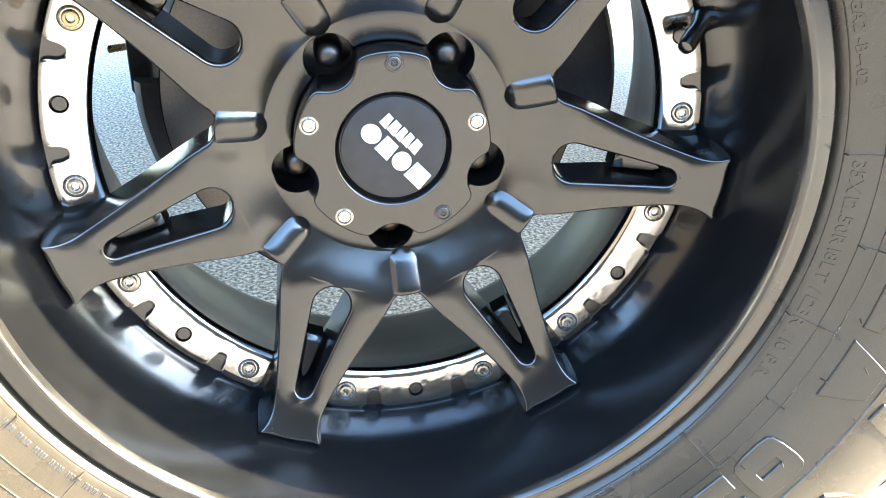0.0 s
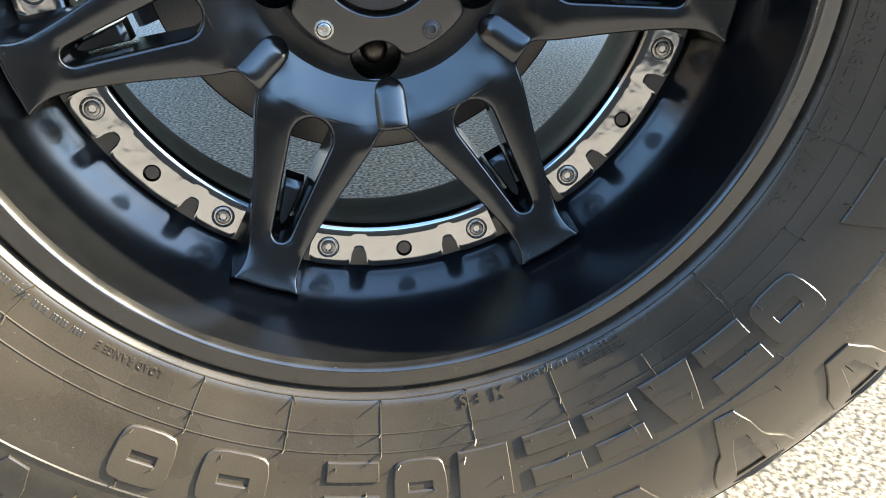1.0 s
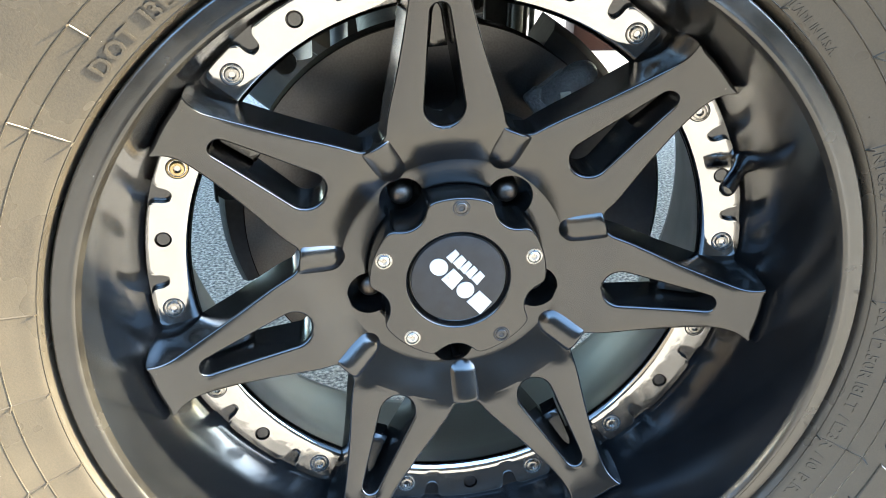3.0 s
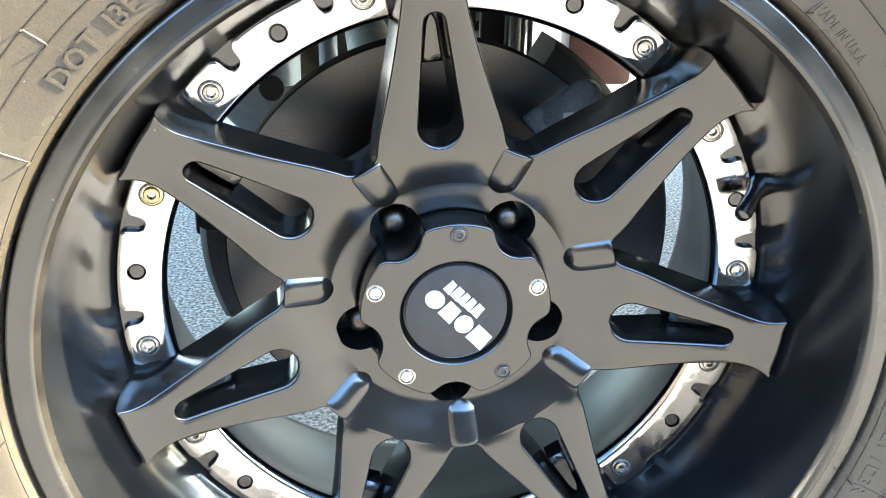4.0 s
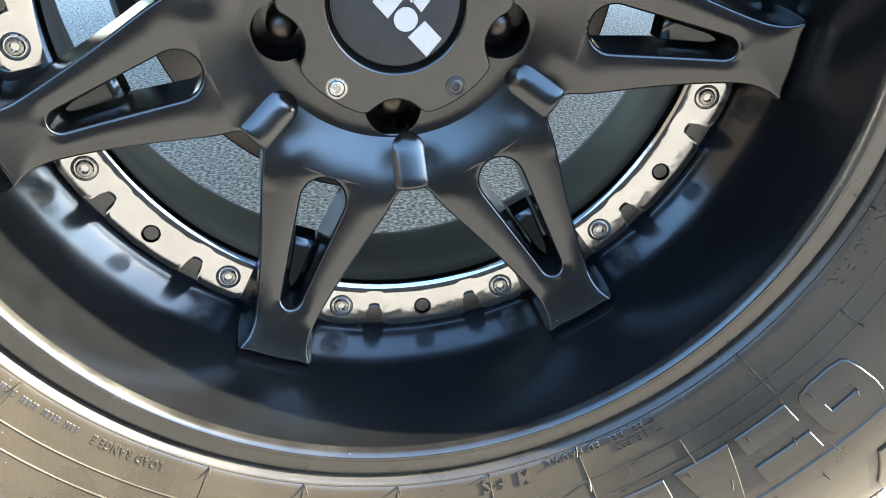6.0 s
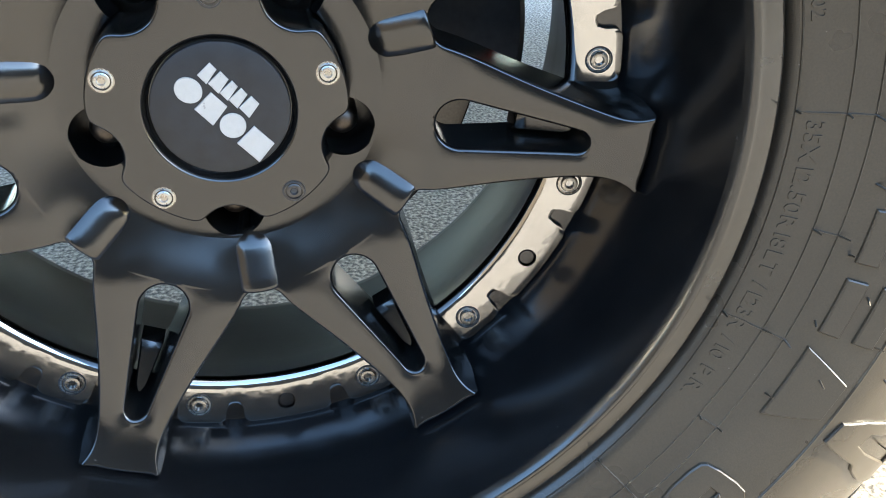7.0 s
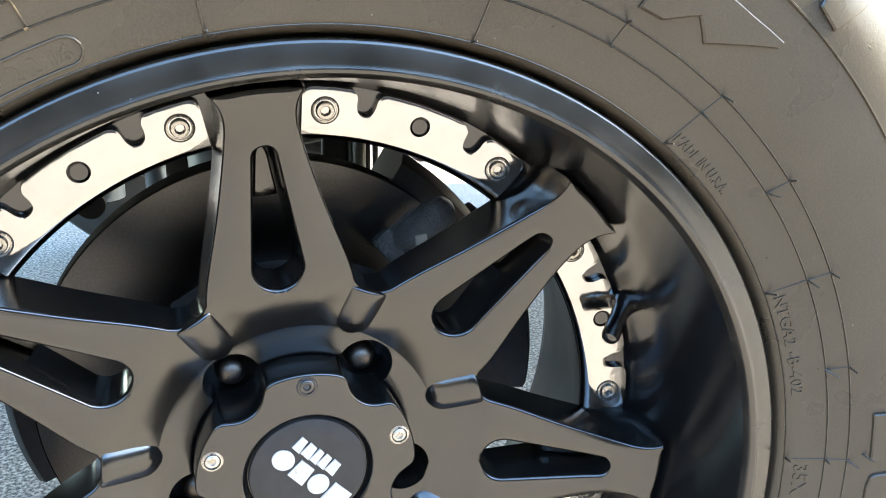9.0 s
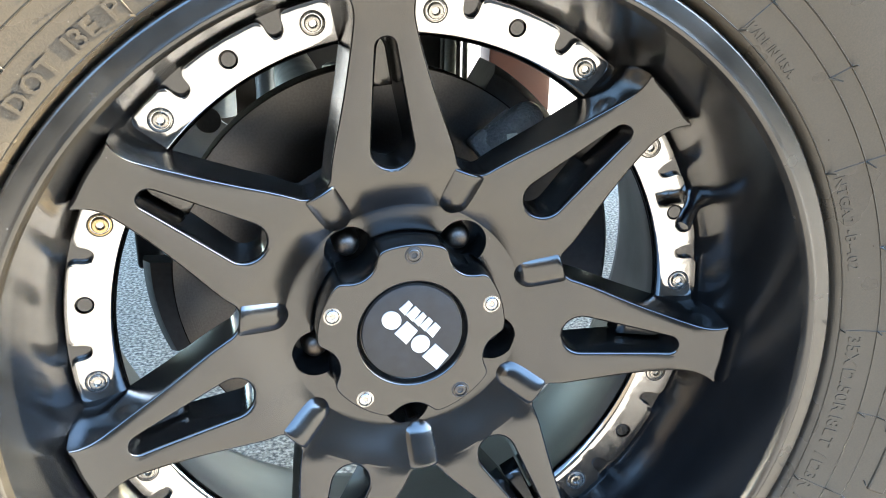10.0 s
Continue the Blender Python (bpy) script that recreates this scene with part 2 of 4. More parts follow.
def box(bm, lo, hi):
    (x0, y0, z0), (x1, y1, z1) = lo, hi
    v = [bm.verts.new(p) for p in ((x0, y0, z0), (x1, y0, z0), (x1, y1, z0), (x0, y1, z0), (x0, y0, z1), (x1, y0, z1), (x1, y1, z1), (x0, y1, z1))]
    for f in ((0, 1, 2, 3), (4, 5, 6, 7), (0, 1, 5, 4), (1, 2, 6, 5), (2, 3, 7, 6), (3, 0, 4, 7)):
        bm.faces.new([v[i] for i in f])
    return bm


def rounded(bm, width, segments=2):
    bmesh.ops.bevel(bm, geom=bm.edges[:], offset=width, segments=segments, affect="EDGES", profile=0.5)
    return bm


def resample(pts, n):
    """n steps of equal length along an open line."""
    d = [0.0]
    for a, b in zip(pts, pts[1:]):
        d.append(d[-1] + math.hypot(b[0] - a[0], b[1] - a[1]))
    q = np.linspace(0, d[-1], n + 1)
    return list(zip(np.interp(q, d, [p[0] for p in pts]), np.interp(q, d, [p[1] for p in pts])))


def tube(bm, points, r, n=10):
    """A round bar along points."""
    rings = []
    for i, p in enumerate(points):
        p = Vector(p)
        d = (Vector(points[min(i + 1, len(points) - 1)]) - Vector(points[max(i - 1, 0)])).normalized()
        a = d.orthogonal().normalized() if not rings else (last - d * last.dot(d)).normalized()
        last = a
        b = d.cross(a)
        rr = r[i] if isinstance(r, (list, tuple)) else r
        rings.append([bm.verts.new(p + rr * (math.cos(2 * math.pi * k / n) * a + math.sin(2 * math.pi * k / n) * b)) for k in range(n)])
    for a, b in zip(rings, rings[1:]):
        for k in range(n):
            bm.faces.new((a[k], a[(k + 1) % n], b[(k + 1) % n], b[k]))
    bm.faces.new(rings[0]), bm.faces.new(rings[-1])
    return bm


# ---- ground, and unseen dark walls added for the wheel to reflect ----
bm = bmesh.new()
bm.faces.new([bm.verts.new(p) for p in ((-400, -400, 0), (400, -400, 0), (400, 400, 0), (-400, 400, 0))])
ground = tagged(part("ground", bm, ASPHALT), "light grey weathered asphalt with fine pale aggregate", "ground", kind="structure")
# both walls are out of view, added to keep the lower spokes dark
bm = rounded(box(bmesh.new(), (-2.9, -4.60, 0), (9.0, -4.35, 2.30)), 0.01)
tagged(part("added_wall_front", bm, ADDED_WALL), "unseen dark brown wall added in front to darken the wheel's reflections", "wall", kind="structure")

bm = rounded(box(bmesh.new(), (-3.2, -4.60, 0), (-2.95, -0.4, 1.75)), 0.01)
tagged(part("added_wall_left", bm, ADDED_WALL), "unseen dark brown wall added at the left to darken the wheel's reflections", "wall", kind="structure")

# ---- the wheel ----
SEVENTH = 2 * math.pi / 7
SPOKE0, INSERT0 = 198.32, 172.61
wheel = thing("alloy_wheel", "satin black seven-spoke alloy wheel with polished bolted inserts", "wheel", at=(0, 0, HUB))


FACE_R = (0.060, 0.083, 0.088, 0.096, 0.104, 0.1125, 0.150, 0.181, 0.200, 0.2165, 0.230)
FACE_Y = (0.0040, -0.0048, -0.0077, -0.0121, -0.0156, -0.0185, -0.0255, -0.0315, -0.0374, -0.0455, -0.0522)


def face_y(r):
    return float(np.mean([np.interp(r + d, FACE_R, FACE_Y) for d in np.linspace(-0.011, 0.011, 15)]))


def spoke_y(s, w):
    """Depth of the spoke's face at s along it and w across: it sinks towards the ridges between the spokes."""
    r, w = math.hypot(s, w), abs(w)
    d = r * math.sin(SEVENTH / 2 - math.atan2(w, s))
    t = min(1.0, max(0.0, (0.0260 - d) / 0.0160)) * min(1.0, max(0.0, (0.140 - r) / 0.034)) * min(1.0, max(0.0, (r - 0.084) / 0.014))
    return face_y(r) + 0.0013 * t * t * (3 - 2 * t)


lip = [(0.2340, -0.0900), (0.2424, -0.0930), (0.2430, -0.1048), (0.2428, -0.1061), (0.2421, -0.1069), (0.2409, -0.1072), (0.2340, -0.1077), (0.2324, -0.1078), (0.2316, -0.1081), (0.2308, -0.1082), (0.2298, -0.1078), (0.2289, -0.1066), (0.2280, -0.1046), (0.2272, -0.1020)]
dish = [(0.2272, -0.1020), (0.2265, -0.0970),
        (0.2248, -0.0840), (0.2220, -0.0620), (0.2188, -0.0380), (0.2181, -0.0270), (0.2175, -0.0185), (0.2168, -0.0120), (0.2159, -0.0072), (0.2148, -0.0036), (0.2138, -0.0006), (0.2126, 0.0022), (0.2000, 0.0045), (0.1858, 0.0070), (0.1846, 0.0090)]
inner = [(0.1846, 0.0090), (0.1850, 0.0130), (0.1900, 0.0300), (0.1980, 0.0500), (0.2040, 0.0750), (0.2090, 0.1000), (0.2140, 0.1300), (0.2170, 0.1400), (0.2250, 0.1440),
         (0.2330, 0.1400), (0.2240, 0.1200), (0.2200, 0.0800), (0.2150, 0.0400), (0.2290, 0.0200), (0.2340, -0.0600), (0.2340, -0.0950)]
part("rim_lip", lathe(lip, 160), LIPMAT, wheel, "dusty black rim lip", 50)
part("dish", lathe(dish, 160), GLOSS, wheel, "gloss black deep dish", 50)
part("inner_barrel", lathe(inner, 160), MATTE, wheel, "dull black inner barrel", 50)


def spoke_mesh():
    r0 = 0.0790
    u = (math.cos(SEVENTH / 2), math.sin(SEVENTH / 2))
    nrm = (u[1], -u[0])
    ray = lambda r, k=0.0: (r * u[0] + k * nrm[0], r * u[1] + k * nrm[1])
    edge = [ray(r0), ray(0.0950), ray(0.1040), ray(0.1088), ray(0.1094, 0.0050), ray(0.1116, 0.0096), ray(0.1160, 0.0125), (0.1215, 0.0365), (0.150, 0.0280), (0.178, 0.0212), (0.194, 0.0180), (0.201, 0.0172), (0.207, 0.0178), (0.2120, 0.0197), (0.2153, 0.0221)]
    edge = chaikin(edge, 2, False)
    i1 = min(range(len(edge)), key=lambda i: abs(math.hypot(*edge[i]) - 0.1084))
    i2 = min(range(len(edge)), key=lambda i: abs(edge[i][0] - 0.126))
    i3 = min(range(len(edge)), key=lambda i: abs(edge[i][0] - 0.184))
    i4 = min(range(len(edge)), key=lambda i: abs(edge[i][0] - 0.200))
    R1, R2, c1, c2 = 0.0130, 0.0058, 0.1212, 0.1820
    tilt = math.asin((R1 - R2) / (c2 - c1))
    big = [(c1 - R1 * math.cos(a), R1 * math.sin(a)) for a in np.linspace(0, math.pi / 2 + tilt, 15)]
    small = [(c2 - R2 * math.cos(a), R2 * math.sin(a)) for a in np.linspace(math.pi / 2 + tilt, math.pi, 11)]
    tip = [(0.2164 * math.cos(a) + 0.0008 * (1 - (a / 0.1023) ** 2), 0.2164 * math.sin(a)) for a in np.linspace(math.atan2(0.0221, 0.2153), 0, 9)]
    counts = (9, 14, 16, 10, 8, 8)
    outs = [edge[: i1 + 1], edge[i1 : i2 + 1], edge[i2 : i3 + 1], edge[i3 : i4 + 1], edge[i4:], tip]
    ins = [[(r0, 0), (c1 - R1, 0)], big, [big[-1], small[0]], small, [small[-1], (0.203, 0)], [(0.203, 0), (0.2125, 0)]]
    O, I, kinds = [], [], []
    for n, a, b in zip(counts, outs, ins):
        a, b = resample(a, n), resample(b, n)
        s = 0 if not O else 1
        O += a[s:]
        I += b[s:]
    w0, w1 = counts[0], counts[0] + counts[1] + counts[2] + counts[3]

    def moved(line, d):
        out = []
        for i, p in enumerate(line):
            a, b = line[max(i - 1, 0)], line[min(i + 1, len(line) - 1)]
            t = Vector((b[0] - a[0], b[1] - a[1]))
            t = t.normalized() if t.length > 1e-9 else Vector((1, 0))
            c = Vector((p[0] - a[0], p[1] - a[1]))
            k = 1 / max(0.6, c.normalized().dot(t)) if c.length > 1e-9 else 1.0
            out.append((p[0] + t.y * d * k, p[1] - t.x * d * k))
        return out

    e = 0.0018
    arc = [(1 - math.sin(t), 1 - math.cos(t)) for t in np.linspace(0, math.pi / 2, 6)[1:-1]]
    bm = bmesh.new()
    for side in (1, -1):
        V = lambda p, y: bm.verts.new((p[0], y, side * max(p[1], 0.0)))
        y_at = lambda p: spoke_y(p[0], p[1])
        # outer rim of the face: three bevel rings and a wall
        def inset(line, d, lo, hi):
            return [(q if lo <= k <= hi else p) for k, (p, q) in enumerate(zip(line, moved(line, d)))]

        # the rounded edge is wider across the tip
        wide = [1.0 + 0.7 * min(1.0, max(0.0, (k - len(O) + 8) / 2)) for k in range(len(O))]

        def outer_line(d):
            L = [(p[0] + (q[0] - p[0]) * w, p[1] + (q[1] - p[1]) * w) for p, q, w in zip(O, inset(O, d, counts[0], len(O)), wide)]
            L[-1] = (L[-1][0], 0.0)
            return L

        def inner_line(d):
            L = inset(I, -d, w0, w1)
            L[w0], L[w1] = (I[w0][0] - d, 0), (I[w1][0] + d, 0)
            for k in range(w1 + 1, len(I)):
                if I[k][0] < L[w1][0]:
                    L[k] = L[w1]
            return L

        ei = 0.0024
        o_in, i_in = outer_line(e), inner_line(ei)
        K = 18
        rows = []
        fade = lambda k, lo, hi: min(1.0, max(0.0, (k - lo) / 8)) * min(1.0, max(0.0, (hi - k) / 8))
        roll_o = [0.0011 * fade(k, counts[0] + 5, len(O) - 12) for k in range(len(O))]
        roll_i = [0.0007 * fade(k, w0, w1) for k in range(len(O))]
        for row, (p, q) in enumerate(zip(i_in, o_in)):
            (r1, a1), (r2, a2) = ((math.hypot(*c), math.atan2(max(c[1], 0.0), c[0])) for c in (p, q))
            pts = [((r1 + (r2 - r1) * k / K) * math.cos(a1 + (a2 - a1) * k / K), (r1 + (r2 - r1) * k / K) * math.sin(a1 + (a2 - a1) * k / K)) for k in range(K + 1)]
            rows.append([V(c, y_at(c) + roll_o[row] * (k / K) ** 3 + roll_i[row] * (1 - k / K) ** 3) for k, c in enumerate(pts)])
        for a, b in zip(rows, rows[1:]):
            for k in range(K):
                bm.faces.new((a[k], a[k + 1], b[k + 1], b[k]))

        def skirt(first, lines, line, rim, lo, hi, back, draft, roll, drop):
            rings = [first]
            for (f, g), L in zip(arc, lines):
                rings.append([V(p, y_at(r) + g * w + h) for p, r, h, w in zip(L, rim, roll, drop)])
            rings += [[V(p, y_at(r) + w + h) for p, r, h, w in zip(line, rim, roll, drop)], [V(p, back(p)) for p in moved(line, draft)]]
            for a, b in zip(rings, rings[1:]):
                for k in range(lo, hi):
                    bm.faces.new((a[k], a[k + 1], b[k + 1], b[k]))

        skirt([r[-1] for r in rows], [outer_line(f * e) for f, g in arc], O, o_in, 0, len(O) - 1, lambda p: 0.008 if p[0] < 0.17 else 0.008 - (p[0] - 0.17) * 0.05, -0.0022, roll_o, [e * w for w in wide])
        skirt([r[0] for r in rows], [inner_line(f * ei) for f, g in arc], I, i_in, w0, w1, lambda p: 0.014, 0.0014, roll_i, [ei] * len(I))
    # sloping plateau in the pocket near the tip, with a gap round it
    plateau = []
    for t in (0.1556, 0.1562, 0.1620, 0.1680, 0.1740, 0.1790, 0.1815, 0.1832, 0.1842):
        half = R1 + (R2 - R1) * (t - c1) / (c2 - c1) - 0.0026
        if t > 0.1790:
            half *= max(0.25, 1 - ((t - 0.1790) / 0.0054) ** 2) ** 0.5
        y = -0.0010 - 0.36 * (t - 0.1556) + (0.0008 if t < 0.156 else 0.0)
        plateau.append([bm.verts.new(q) for q in ((t, 0.0135, -half), (t, y + 0.0010, -half), (t, y, -half + 0.0010), (t, y, half - 0.0010), (t, y + 0.0010, half), (t, 0.0135, half))])
    for a, b in zip(plateau, plateau[1:]):
        for k in range(5):
            bm.faces.new((a[k], a[k + 1], b[k + 1], b[k]))
    bm.faces.new(plateau[0]), bm.faces.new(plateau[-1])
    bmesh.ops.remove_doubles(bm, verts=bm.verts, dist=0.00002)
    bmesh.ops.dissolve_degenerate(bm, edges=bm.edges, dist=0.00001)
    return bm


spoke = part("spoke", spoke_mesh(), SATIN, wheel, "", 40)
spoke.matrix_basis = pose(0, 0, 0, 0, -SPOKE0, 0)
for k in range(1, 7):
    shared(spoke, SPOKE0 + k * 360 / 7)


def bridge_mesh():
    """A half-round ridge between two spokes, from the hub recess to the opening."""
    bm = bmesh.new()
    rings = []
    nose = [(0.0866 - 0.0100 * math.cos(t), math.sin(t)) for t in np.linspace(0.06, math.pi / 2, 9)]
    for r, full in nose + [(0.090, 1), (0.094, 1), (0.098, 1), (0.102, 1), (0.1060, 1), (0.1074, 0.97), (0.1084, 0.90), (0.1090, 0.78), (0.1093, 0.60)]:
        top = float(np.interp(r, (0.080, 0.090, 0.100, 0.105, 0.109), (-0.0070, -0.0114, -0.0157, -0.0178, -0.0192)))
        base = top + 0.0072
        half = 0.0122 * (full if r < 0.1 else 1.0)
        top += (base - top) * (1 - full)
        ring = [bm.verts.new((r, base + (top - base) * math.sin(math.pi * k / 20), -half * math.cos(math.pi * k / 20))) for k in range(21)]
        ring = [bm.verts.new((r, 0.03, -half))] + ring + [bm.verts.new((r, 0.03, half))]
        rings.append(ring)
    for a, b in zip(rings, rings[1:]):
        for k in range(len(a) - 1):
            bm.faces.new((a[k], a[k + 1], b[k + 1], b[k]))
    bm.faces.new(rings[-1])
    return bm


bridge = part("bridge", bridge_mesh(), SATIN, wheel, "half-round satin black ridge", 50)
bridge.matrix_basis = pose(0, 0, 0, 0, -INSERT0, 0)
for k in range(1, 7):
    shared(bridge, INSERT0 + k * 360 / 7)


def cut(ob, cutter):
    """Take cutter out of ob's mesh and remove it."""
    mod = ob.modifiers.new("cut", "BOOLEAN")
    mod.object, mod.operation, mod.solver = cutter, "DIFFERENCE", "EXACT"
    deps = bpy.context.evaluated_depsgraph_get()
    me = bpy.data.meshes.new_from_object(ob.evaluated_get(deps))
    ob.modifiers.clear()
    ob.data = me
    me.shade_smooth()
    me.set_sharp_from_angle(angle=radians(35))
    bpy.data.objects.remove(cutter)


# hub with its stepped recess and five lug holes
LUGS = [90 + 36 + 72 * k for k in range(5)]
hub = part("hub", lathe([(0.0990, 0.0030), (0.0940, 0.0000), (0.0900, -0.0050), (0.0870, -0.0056), (0.0850, -0.0054), (0.0830, -0.0049), (0.0815, -0.0045), (0.0798, -0.0040), (0.0780, -0.0035),
                         (0.0740, -0.0030), (0.0680, -0.0024), (0.0645, -0.0022), (0.0631, -0.0018), (0.0622, -0.0009), (0.0618, 0.0004), (0.0612, 0.0040), (0.0604, 0.0100), (0.0596, 0.0116), (0.0580, 0.0120), (0.0300, 0.0120), (0.0300, 0.0420), (0.0990, 0.0420)], 140, close=True), SATIN, wheel, "satin black hub with stepped recess")
bm = bmesh.new()
for a in LUGS:
    lathe([(0.0, 0.03), (0.0150, 0.03), (0.0152, 0.0040), (0.0162, 0.0005), (0.0162, -0.03), (0.0, -0.03)], 40, bm=bm, cx=0.0635 * math.cos(radians(a)), cz=0.0635 * math.sin(radians(a)))
cut(hub, part("cutter", bm, SATIN, wheel))


def nut_mesh():
    return lathe([(0.0, 0.0040), (0.0024, 0.0042), (0.0046, 0.0050), (0.0064, 0.0064), (0.0077, 0.0084), (0.0085, 0.0108), (0.0089, 0.0140), (0.0092, 0.0300), (0.0115, 0.0310), (0.0115, 0.0340)], 24)


nut = part("lug_nut", nut_mesh(), NUT, wheel, "dark steel lug nut", 25)
nut.location = (0.0635 * math.cos(radians(LUGS[0])), 0, 0.0635 * math.sin(radians(LUGS[0])))
for a in LUGS[1:]:
    shared(nut, 0, 0.0635 * math.cos(radians(a)), 0, 0.0635 * math.sin(radians(a)))


# polished inserts
CONE = 0.165


def insert_mesh():
    """A bent plate on a shallow cone, with two rounded notches in its outer edge."""
    ri, ro, half = 0.1868, 0.2118, radians(18.6)
    angles = set(np.linspace(-half, half, 61).tolist())
    for c in (-9.0, 9.0):
        angles |= {radians(c) + d * k for k in (-1, 1) for d in (0.0, 0.004, 0.008, 0.012, 0.016, 0.019, 0.0215, 0.0235, 0.0248, 0.0256, 0.0260, 0.0262, 0.0264, 0.0272, 0.0285, 0.0305, 0.033, 0.0365, 0.0405, 0.045, 0.0498)}
    for d in (0.0, 0.0015, 0.004, 0.008, 0.013, 0.019, 0.026):
        angles |= {half - d, d - half}
    angles = sorted(angles)

    def outer(a):
        r = ro
        for c in (-9.0, 9.0):
            x = abs(a - radians(c)) / 0.0262
            if x < 1.0:
                r = min(r, ro - 0.0050 - 0.0082 * (1 - x ** 2.6) ** 0.45)
            elif x < 1.9:
                r = min(r, ro - 0.0050 * (1 - max(0.0, 1 - ((1.9 - x) / 0.9) ** 2) ** 0.5))
        e = (half - abs(a)) / 0.026
        if e < 1:
            r = min(r, ro - 0.0052 * (1 - (1 - (1 - e) ** 2) ** 0.5))
        return r

    bm = bmesh.new()
    P = lambda r, a, y: bm.verts.new((r * math.cos(a), y - (r - 0.1994) * CONE, r * math.sin(a)))
    c = 0.0006
    cols = []
    for a in angles:
        r1 = outer(a)
        lo = ri + 0.0002
        col = [P(lo + (r1 - c - lo) * k / 6, a, 0.0) for k in range(7)] + [P(r1 - 0.3 * c, a, 0.3 * c), P(r1, a, c), P(r1, a, 0.0040)]
        head = [P(r, a, y) for r, y in ((0.1832, 0.0052), (0.1836, 0.0026), (0.1856, 0.0008))]
        cols.append(head + col)
    for a, b in zip(cols, cols[1:]):
        for k in range(len(a) - 1):
            bm.faces.new((a[k], a[k + 1], b[k + 1], b[k]))
    for col in (cols[0], cols[-1]):
        bm.faces.new(col)
    back = [col[0] for col in cols], [col[-1] for col in cols]
    for k in range(len(cols) - 1):
        bm.faces.new((back[0][k], back[0][k + 1], back[1][k + 1], back[1][k]))
    return bm


def socket_bolt(rad, high, depth=0.0022):
    """A button-head bolt with a hexagonal socket, at the origin, head towards -y."""
    prof = [(rad * 1.56, 0.0004), (rad * 1.54, -0.0002), (rad * 1.40, -0.0002), (rad * 1.36, -0.0005), (rad * 1.20, -0.0007), (rad * 1.17, 0.0001), (rad * 1.04, 0.0001), (rad, -0.0002), (rad, -high * 0.6), (rad * 0.90, -high * 0.92), (rad * 0.74, -high), (rad * 0.56, -high), (rad * 0.50, -high + 0.0003)]
    bm = lathe(prof, 24)
    ring = [v for v in bm.verts if abs(math.hypot(v.co.x, v.co.z) - rad * 0.50) < 1e-6]
    ring.sort(key=lambda v: math.atan2(v.co.z, v.co.x))
    hexa = []
    for v in ring:
        a = math.atan2(v.co.z, v.co.x)
        k = math.cos(math.pi / 6) / math.cos((a % (math.pi / 3)) - math.pi / 6)
        hexa.append(bm.verts.new((v.co.x * k * 0.95, -high + depth, v.co.z * k * 0.95)))
    for i in range(len(ring)):
        j = (i + 1) % len(ring)
        bm.faces.new((ring[i], ring[j], hexa[j], hexa[i]))
    bm.faces.new(hexa)
    return bm


def darken(ob, rad, gap=True):
    """Shade painted as dark material: a bolt's socket, outer rim and the gap round its head."""
    ob.data.materials.append(CHASSIS)
    for p in ob.data.polygons:
        r = math.hypot(p.center.x, p.center.z)
        if (gap and 1.01 * rad < r < 1.19 * rad) or r < 0.47 * rad or r > 1.385 * rad:
            p.material_index = 1


insert = part("insert", insert_mesh(), CHROME, wheel, "polished metal insert plate with two notches")
cut(insert, part("cutter", lathe([(0.0, -0.02), (0.0056, -0.02), (0.0056, 0.02), (0.0, 0.02)], 28, cx=0.2005), CHROME, wheel))
bolts = part("bolt", socket_bolt(0.0049, 0.0020), STEEL, insert, "steel socket bolt")
darken(bolts, 0.0049)
plug = part("plug", lathe([(0.0, -0.0006), (0.0042, -0.0006), (0.0048, 0.0), (0.0048, 0.0030)], 24), GLOSS, insert, "black plug in the middle hole")
plug.matrix_basis = pose(0.2005, 0.0012, 0, 0, 0, -math.degrees(math.atan(CONE)))
RB, DB = 0.1994, 15.13
seat = lambda s: pose(RB * math.cos(radians(DB)), 0, s * RB * math.sin(radians(DB)), 0, -s * DB, 0) @ pose(0, 0, 0, 0, 0, -math.degrees(math.atan(CONE)))
bolts.matrix_basis = seat(1)
yellow = shared(bolts)
yellow.data = bolts.data.copy()
yellow.data.materials[0] = BRASS
yellow.matrix_basis = seat(-1)
tagged(yellow, "yellowed socket bolt")
insert.matrix_basis = pose(0, 0, 0, 0, -INSERT0, 0)
for k in range(1, 7):
    m = shared(insert, INSERT0 + k * 360 / 7)
    shared(plug, parent=m).matrix_basis = plug.matrix_basis
    for s in (1, -1):
        shared(bolts, parent=m).matrix_basis = seat(s)

